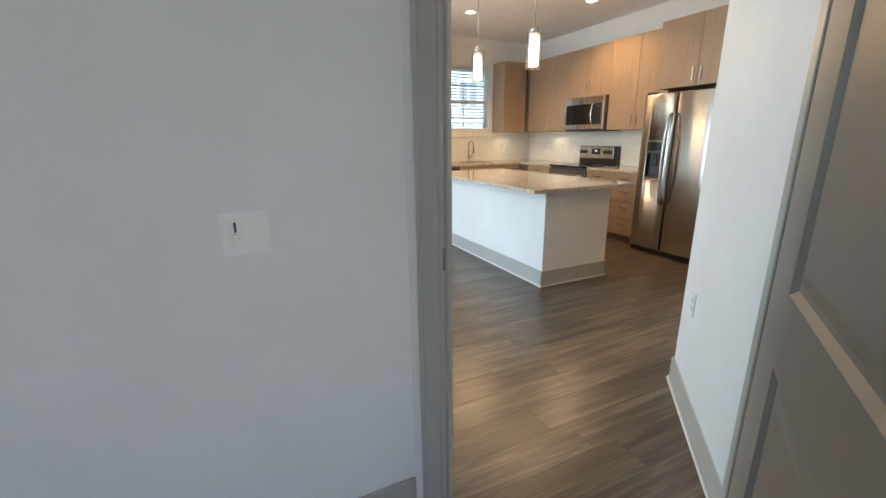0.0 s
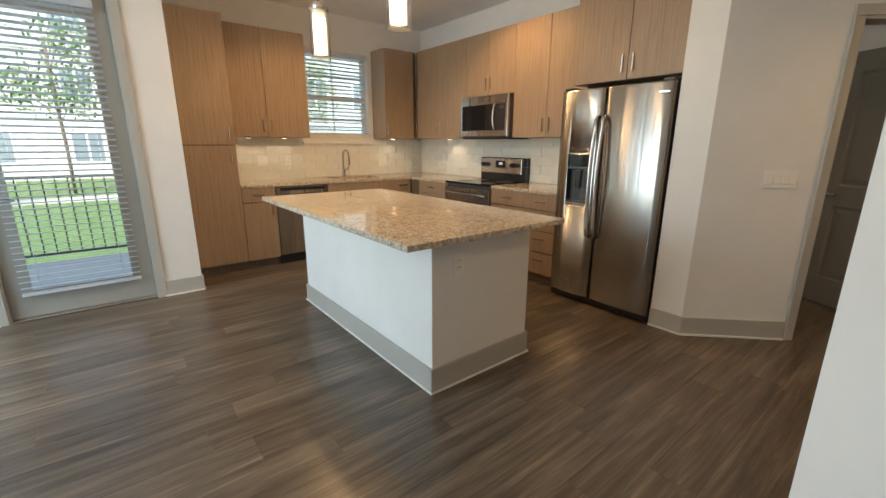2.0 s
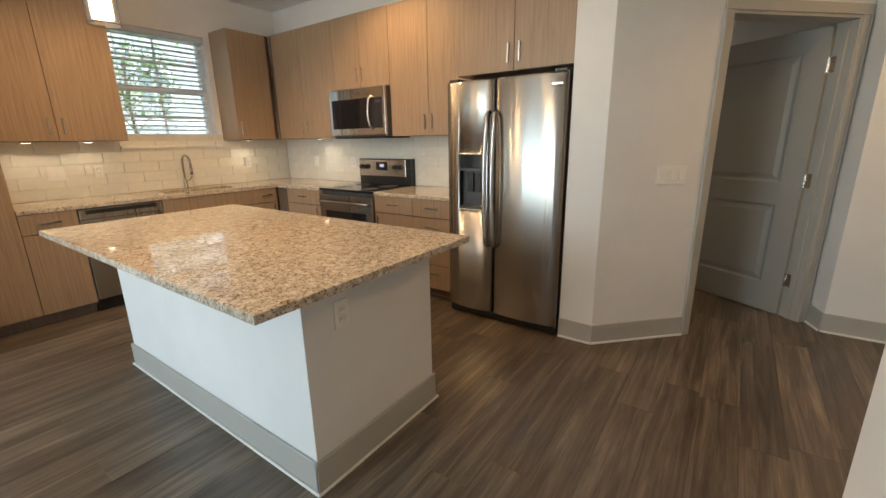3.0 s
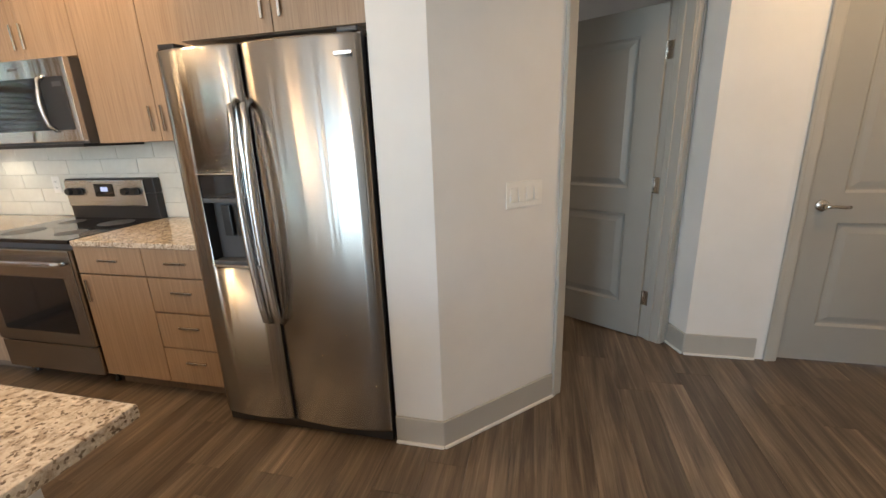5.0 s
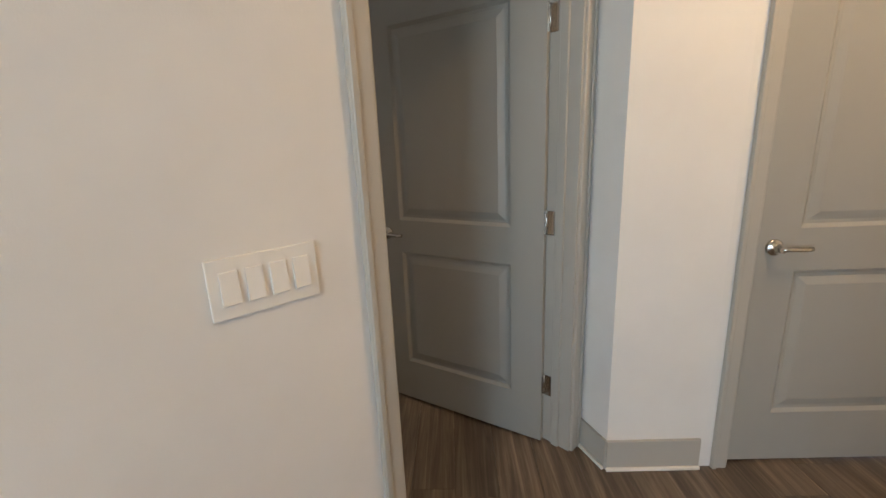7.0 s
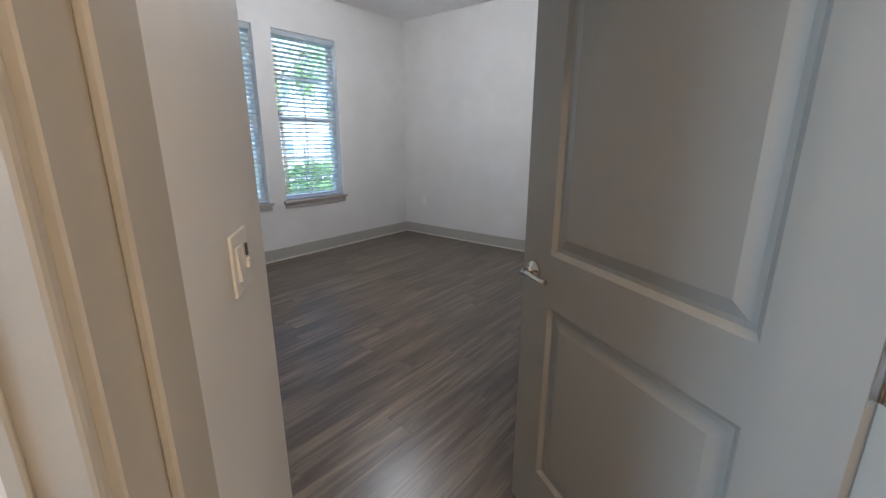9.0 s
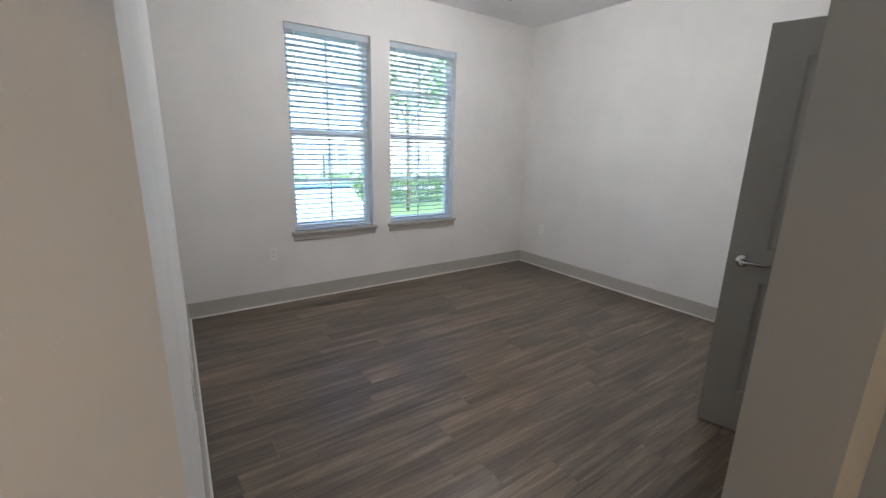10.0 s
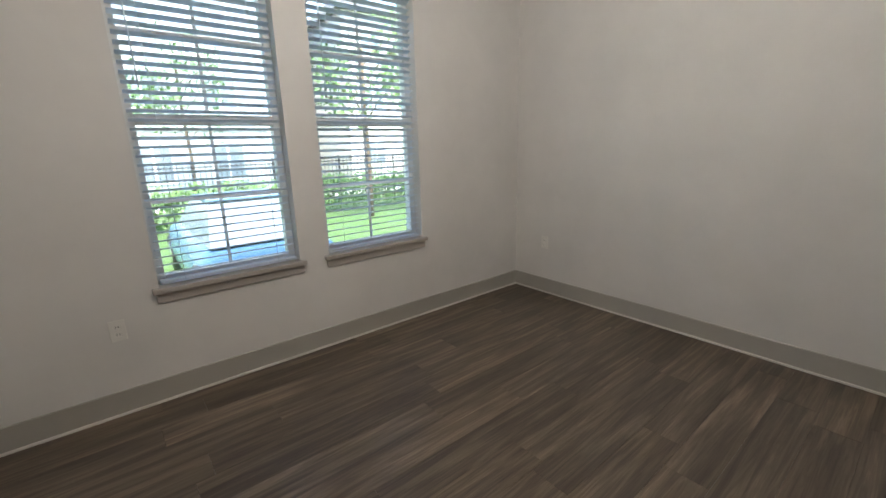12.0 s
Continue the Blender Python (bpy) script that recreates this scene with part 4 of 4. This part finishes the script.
# pendants
for x, y in PENDANTS:
    p = thing("pendant_lamp", pose(x, y, 1.88), "glass cylinder pendant lamp, lit, over the island", "pendant lamp", group="island pendants")
    part("canopy", lathe([(0.06, CEIL - 1.88 - 0.022), (0.06, CEIL - 1.88 - 0.001)], 24), M_CHROME, p)
    part("rod", tube([(0, 0, 0.33), (0, 0, CEIL - 1.88 - 0.022)], 0.005, 8), M_CHROME, p)
    part("cap", lathe([(0.036, 0.278), (0.036, 0.318), (0.03, 0.325), (0.01, 0.335)], 20), M_CHROME, p)
    part("collar", lathe([(0.0405, 0.232), (0.0405, 0.277)], 20), M_SHOE, p, "cream collar")
    part("cross_bar", tube([(-0.068, 0, 0.285), (0.068, 0, 0.285)], 0.004, 8), M_CHROME, p)
    g = part("outer_glass", lathe([(0.062, 0.0), (0.062, 0.295), (0.059, 0.295), (0.059, 0.004)], 28), M_CLEAR, p, "clear glass cylinder")
    g.visible_shadow = False
    for f in g.data.polygons:
        f.use_smooth = False
    s = part("inner_shade", lathe([(0.04, 0.025), (0.04, 0.231)], 24), M_GLOW, p, "frosted white lit inner cylinder")
    s.visible_shadow = False
for x, y in DOWNLIGHTS:
    p = thing("downlight", pose(x, y, CEIL - 0.012), "round white recessed ceiling downlight, lit", "downlight", group="recessed downlights")
    part("trim_ring", lathe([(0.075, 0.0), (0.085, 0.0115)], 28), M_PLATE, p)
    part("lens", lathe([(0.06, -0.0015), (0.06, -0.0003)], 24), M_GLOWC, p)

# switches and outlets
plate(along(KD0, KD1) @ pose(2.27 / R2, -0.0005, 1.128), 4, "rrrr", "white four-gang rocker switch plate")
plate(along(diag(UB, 2.63), BS) @ pose(0.365, -0.0005, 1.125), 2, "rd", "white two-gang switch plate with a dimmer")
plate(pose(0.53, 2.0045, 1.095), 2, "dr", "white two-gang switch plate with a dimmer")
plate(pose(6.569, BN - 0.0005, 0.482), 1, "o", "white duplex outlet above the baseboard", "outlet")
plate(along((BE, BN), (BE, 3)) @ pose(0.35, -0.0005, 0.484), 1, "o", "white duplex outlet above the baseboard", "outlet")
for y, k in ((4.75, "o"), (4.45, "b")):
    plate(along(BS, (BW, BN)) @ pose(y - BS[1], -0.0005, 0.46), 1, k, "white wall plate on the bedroom wall", "outlet")
plate(pose(2.885 + 0.18, 3.6675, 0.715), 1, "o", "white duplex outlet on the island", "outlet")
plate(along((2.58, 2.14), diag(SK, 0.44)) @ pose(0.2, -0.0005, 0.54), 1, "o", "white duplex outlet above the baseboard", "outlet")
for x, k, g in ((3.12, "rr", 2), (3.42, "o", 1), (4.9, "o", 1)):
    plate(pose(x, 7.335, 1.14), g, k, "white plate on the tiled backsplash", "outlet")
for y in (6.75, 6.1):
    plate(pose(5.455, y, 1.14, 0, 0, -90), 1, "o", "white outlet on the tiled backsplash", "outlet")

# bedroom ceiling fan
fan = thing("ceiling_fan", pose(FAN[0], FAN[1], 0), "dark-bladed ceiling fan with a lit glass bowl", "ceiling fan")
part("canopy", lathe([(0.03, CEIL - 0.06), (0.07, CEIL - 0.03), (0.075, CEIL - 0.001)], 24), M_CHROME, fan)
part("rod", tube([(0, 0, 2.7), (0, 0, CEIL - 0.06)], 0.012, 10), M_CHROME, fan)
part("motor", lathe([(0.05, 2.56), (0.1, 2.575), (0.115, 2.62), (0.1, 2.68), (0.03, 2.705)], 28), M_CHROME, fan, "satin-nickel motor housing")
bowl = part("light_bowl", lathe([(0.01, 2.465), (0.05, 2.472), (0.085, 2.5), (0.1, 2.545), (0.1, 2.5595)], 28), M_GLOW, fan, "lit frosted glass bowl")
bowl.visible_shadow = False
for i in range(5):
    bm = boxed(0.17, -0.062, -0.004, 0.62, 0.062, 0.004, bevel=0.003, seg=1)
    bl = part("blade", bm, M_KICK, fan, "dark brown blade", pose(0, 0, 2.615, 0, 0, 72 * i - 18) @ pose(0, 0, 0, 11))
    part("blade_arm", boxed(0.09, -0.018, -0.003, 0.2, 0.018, 0.003), M_CHROME, bl, "", pose(0, 0, -0.0075))

# ---- outdoors ----
def foliage_mat(name, lo, hi):
    k = Mat(name, hi, 0.6)
    n = k.noise(k.coords(), 3.0, 6, 0.7)
    rnd = k.node("ShaderNodeNewGeometry").outputs["Random Per Island"]
    k.colour(k.mix(0.5, k.ramp(n, [(0.3, lo), (0.7, hi)]), k.ramp(rnd, [(0.0, lo), (1.0, hi)])))
    return k.m


M_GRASS = foliage_mat("grass", (0.05, 0.1, 0.022), (0.1, 0.18, 0.045))
M_LEAF = foliage_mat("leaves", (0.04, 0.09, 0.022), (0.11, 0.2, 0.05))
M_BARK = plain("bark", (0.14, 0.1, 0.07), 0.9, 0.0, 0.3)
M_SIDING = plain("siding", (0.5, 0.49, 0.47), 0.7, 0.0, 0.06)
M_SIDING2 = plain("grey_siding", (0.36, 0.4, 0.42), 0.7, 0.0, 0.06)
M_ROOF = plain("roof", (0.1, 0.1, 0.1), 0.9, 0.0, 0.2)
M_PAVE = plain("concrete", (0.4, 0.39, 0.37), 0.85, 0.0, 0.12)
M_FARPANE = plain("far_pane", (0.2, 0.24, 0.28), 0.15)
M_IRON = plain("black_iron", (0.02, 0.02, 0.022), 0.5)
M_CAR = plain("car_paint", (0.1, 0.2, 0.3), 0.25, 0.3, 0.04)

ground = part("ground", boxed(-400, -400, -1.2, 400, 600, -0.7), M_GRASS)
tagged(ground, "green mown lawn reaching the street", "ground", kind="structure")
pave = part("pavement", boxed(-30, 21.5, -0.705, 60, 23.2, -0.68), M_PAVE)
tagged(pave, "pale concrete pavement", "pavement", kind="structure")
porch = part("patio", boxed(-2.5, 6.515, -0.75, 2.035, 8.6, -0.03), M_PAVE)
tagged(porch, "pale concrete patio slab", "patio", kind="structure")

# unseen pale slab, added to bounce sunlight into the west opening
side = part("west_bounce_slab", boxed(-9, 1.3, -0.75, -2.51, 8.6, -0.03), M_PAVE)
tagged(side, "unseen pale concrete slab added to bounce light in from the west", "patio", kind="structure")
# unseen paving added so light bounced into the start room isn't grass green
south_slab = part("south_bounce_slab", boxed(-30, -40, -0.705, 30, -1.8, -0.68), M_PAVE)
tagged(south_slab, "unseen pale concrete slab added for neutral bounce light from the south", "pavement", kind="structure")
ps = thing("patio_railing", pose(-2.4, 8.5, -0.03), "black iron picket railing round the patio", "railing")
part("rail", boxed(0, -0.02, 0.98, 4.4, 0.02, 1.01), M_IRON, ps)
part("rail", boxed(0, -0.02, 0.1, 4.4, 0.02, 0.13), M_IRON, ps)
pk = None
for i in range(40):
    mm = pose(0.05 + i * 0.11, 0, 0)
    if pk is None:
        pk = part("picket", boxed(-0.006, -0.006, 0.1305, 0.006, 0.006, 0.9795), M_IRON, ps, "", mm)
    else:
        again("picket", pk, ps, mm)
for x in (0.0, 2.2, 4.4):
    part("post", boxed(x - 0.025, -0.021, 0.0005, x + 0.025, 0.0215, 1.05), M_IRON, ps)


def building(x, y, w, d, h, mat, label, rot=0.0, bays=7, storeys=3):
    b = thing("apartment_building", pose(x, y, -0.7, 0, 0, rot), label, "building")
    part("wall", boxed(0, 0, 0, w, d, h), mat, b)
    bm = bmesh.new()
    v = [bm.verts.new(p) for p in ((-0.5, -0.5, h), (w + 0.5, -0.5, h), (w + 0.5, d + 0.5, h), (-0.5, d + 0.5, h), (2, d / 2, h + 2.6), (w - 2, d / 2, h + 2.6))]
    for q in ((0, 1, 5, 4), (1, 2, 5), (2, 3, 4, 5), (3, 0, 4), (3, 2, 1, 0)):
        bm.faces.new([v[i] for i in q])
    part("roof", bm, M_ROOF, b)
    for s in range(storeys):
        for i in range(bays):
            cx, cz = w * (i + 0.5) / bays, h * (s + 0.5) / storeys
            wn_ = part("window", boxed(cx - 0.75, -0.06, cz - 0.85, cx + 0.75, -0.001, cz + 0.85), M_VINYL, b, "white-framed window")
            for k in (-1, 1):
                part("pane", boxed(cx + k * 0.36 - 0.31, -0.075, cz - 0.75, cx + k * 0.36 + 0.31, -0.0605, cz + 0.75), M_FARPANE, wn_)
        part("band", boxed(0, -0.05, h * (s + 1) / storeys - 0.15, w, -0.0005, h * (s + 1) / storeys), M_VINYL, b)
    return b


building(-16, 34, 34, 12, 10.5, M_SIDING, "pale three-storey apartment building beyond the lawn", 0, 9)
building(20, 30, 30, 12, 10.5, M_SIDING, "pale three-storey apartment building beyond the lawn", -4, 8)
building(4.0, 26.0, 12.0, 3, 9.5, M_SIDING2, "grey-green sided apartment block beyond the fence", 0, 4)


def tree(x, y, h, seed):
    rr = random.Random(seed)
    t = thing("tree", pose(x, y, -0.7), "young slender tree with light green leaves", "tree", group="street trees")
    bm = tube([(0, 0, -0.02), (0.03, 0.01, h * 0.3), (-0.02, 0.03, h * 0.6), (0, 0, h * 0.9)], 0.06, 8)
    limbs = []
    for i in range(9):
        a, z = rr.uniform(0, 6.28), h * rr.uniform(0.38, 0.8)
        e = (math.cos(a) * h * 0.2, math.sin(a) * h * 0.2, z + h * 0.16)
        limbs.append(e)
        tube([(0, 0, z), (e[0] * 0.5, e[1] * 0.5, z + h * 0.1), e], 0.02, 5, bm)
    part("trunk", bm, M_BARK, t)
    vs, fs = [], []
    for i in range(1500):
        c = rr.choice(limbs)
        p = Vector((c[0] + rr.gauss(0, h * 0.07), c[1] + rr.gauss(0, h * 0.07), c[2] + rr.gauss(0, h * 0.07)))
        u = Vector((rr.gauss(0, 1), rr.gauss(0, 1), rr.gauss(0, 1))).normalized()
        w = u.orthogonal().normalized()
        s = rr.uniform(0.06, 0.13)
        k = len(vs)
        vs += [p - u * s, p + w * s * 0.5, p + u * s, p - w * s * 0.5]
        fs.append((k, k + 1, k + 2, k + 3))
    me = bpy.data.meshes.new("crown")
    me.from_pydata([tuple(v) for v in vs], [], fs)
    me.materials.append(M_LEAF)
    c = new("crown", me)
    c.parent = t
    return t


for i, (x, y, h) in enumerate(((13.0, 15.2, 5.5), (18.5, 20.0, 6.0), (9.6, 23.8, 6.0), (-3.5, 20.0, 6.0), (0.5, 24.5, 6.5))):
    tree(x, y, h, i)


def hedge(x0, y0, x1, y1, h, seed):
    rr = random.Random(seed)
    vs, fs = [], []
    for i in range(int(abs(x1 - x0) * 420)):
        p = Vector((rr.uniform(x0, x1), rr.uniform(y0, y1), -0.7 + h * rr.random() ** 0.6 * rr.uniform(0.8, 1.05)))
        u = Vector((rr.gauss(0, 1), rr.gauss(0, 1), rr.gauss(0, 1))).normalized()
        w = u.orthogonal().normalized()
        s = rr.uniform(0.05, 0.1)
        k = len(vs)
        vs += [p - u * s, p + w * s * 0.6, p + u * s, p - w * s * 0.6]
        fs.append((k, k + 1, k + 2, k + 3))
    me = bpy.data.meshes.new("hedge")
    me.from_pydata([tuple(v) for v in vs], [], fs)
    me.materials.append(M_LEAF)
    return tagged(new("hedge", me), "clipped green hedge along the lawn", "hedge", kind="stuff")


hedge(5.0, 16.6, 34.0, 17.6, 1.25, 5)

fence = thing("iron_fence", pose(4.0, 18.6, -0.7), "black iron picket fence behind the hedge", "fence")
for z in (0.2, 1.62):
    part("rail", boxed(0, -0.015, z, 24, 0.015, z + 0.04), M_IRON, fence)
fp = None
for i in range(160):
    mm = pose(0.07 + i * 0.15, 0.03, 0)
    if fp is None:
        fp = part("picket", boxed(-0.01, -0.01, 0.02, 0.01, 0.01, 1.78), M_IRON, fence, "", mm)
    else:
        again("picket", fp, fence, mm)
for i in range(11):
    part("post", boxed(i * 2.4 - 0.03, -0.05, 0.0005, i * 2.4 + 0.03, -0.0155, 1.85), M_IRON, fence)


def car(m):
    """A parked saloon: a lofted body, glasshouse, wheels and lights."""
    t = thing("parked_car", m, "blue-grey saloon car parked beyond the window", "car")
    bm = bmesh.new()
    rows = []
    for x, w, zt in ((-2.2, 0.72, 0.62), (-2.1, 0.82, 0.82), (-1.3, 0.88, 0.9), (0.0, 0.9, 0.92), (0.9, 0.89, 0.9), (1.7, 0.86, 0.8), (2.15, 0.78, 0.66), (2.22, 0.68, 0.5)):
        rows.append([bm.verts.new(p) for p in ((x, -w, 0.25), (x, -w - 0.03, 0.5), (x, -w + 0.04, zt - 0.06), (x, -w + 0.14, zt), (x, w - 0.14, zt), (x, w - 0.04, zt - 0.06), (x, w + 0.03, 0.5), (x, w, 0.25))])
    for a, b in zip(rows, rows[1:]):
        for k in range(8):
            bm.faces.new((a[k], a[(k + 1) % 8], b[(k + 1) % 8], b[k])).smooth = True
    bm.faces.new(rows[0]), bm.faces.new(rows[-1][::-1])
    part("body", bm, M_CAR, t)
    bm = bmesh.new()
    lo = [bm.verts.new(p) for p in ((-1.75, -0.76, 0.895), (0.95, -0.76, 0.895), (0.95, 0.76, 0.895), (-1.75, 0.76, 0.895))]
    hi = [bm.verts.new(p) for p in ((-1.1, -0.6, 1.39), (0.15, -0.6, 1.41), (0.15, 0.6, 1.41), (-1.1, 0.6, 1.39))]
    for k in range(4):
        bm.faces.new((lo[k], lo[(k + 1) % 4], hi[(k + 1) % 4], hi[k]))
    bm.faces.new(lo[::-1]), bm.faces.new(hi)
    part("windows", bm, M_FARPANE, t, "dark car glass")
    part("roof", boxed(-1.12, -0.6, 1.4, 0.17, 0.6, 1.44, bevel=0.015), M_CAR, t)
    for x in (-1.35, 1.35):
        for y in (-0.82, 0.82):
            w = part("wheel", lathe([(0.2, -0.1), (0.31, -0.1), (0.32, -0.06), (0.32, 0.06), (0.31, 0.1), (0.2, 0.1)], 24), M_BLACK, t, "black tyre", pose(x, y, 0.3205, 90))
            part("rim", lathe([(0.19, -0.105), (0.19, 0.105)], 12), M_CHROME, w)
    for y in (-0.6, 0.6):
        part("tail_light", boxed(-2.19, y - 0.15, 0.6, -2.12, y + 0.15, 0.72, bevel=0.01), M_VINYL, t)
        part("headlight", boxed(2.1, y - 0.14, 0.56, 2.2, y + 0.14, 0.66, bevel=0.01), M_VINYL, t)
    return t


car(pose(8.3, 11.4, -0.7, 0, 0, 90))

# ---- floor boards ----
PW, PL, GAP = 0.18, 1.22, 0.0012
boards, count = {}, 0
rest = bmesh.new()
rest_data = []


def board_row(x0, x1, y, shift, near):
    global count
    x = x0 - shift
    while x < x1:
        a, b = max(x, x0), min(x + PL, x1)
        x += PL
        if b - a < 0.05:
            continue
        L = round(b - a - GAP, 3)
        if near(0.5 * (a + b), y) and count < 300:
            count += 1
            if L not in boards:
                bm = boxed(-L / 2, -PW / 2 + GAP / 2, -0.006, L / 2, PW / 2 - GAP / 2, 0.0)
                boards[L] = part("plank", bm, M_FLOOR, floor, "", pose((a + b) / 2, y, 0))
            else:
                again("plank", boards[L], floor, pose((a + b) / 2, y, 0))
        else:
            rest_data.append((a + GAP / 2, y - PW / 2 + GAP / 2, b - GAP / 2, y + PW / 2 - GAP / 2))


def walked(x, y):
    return (0.2 < x < 6.3 and 1.3 < y < 6.4 and y > 1.1 * x - 4.2) or (5.0 < x < 10 and 1.7 < y < 6.7)


y, r = -1.4, 0
while y < 7.3:
    off = random.uniform(0.15, PL - 0.15)
    if y < 6.6:
        board_row(-2.3, 9.85, y, off, walked)
    else:
        board_row(2.1, 5.6, y, off, walked)
    y += PW
for a, c, b, e in rest_data:
    box(rest, a, c, -0.006, b, e, 0.0)
tagged(part("far_planks", rest, M_FLOOR2, floor), kind="stuff")
sub2 = part("kitchen_floor_base", boxed(2.05, 6.6905, -0.75, 5.6, 7.5, -0.006), M_SUB)
tagged(sub2, "floor base under the kitchen planks", "floor", kind="structure")
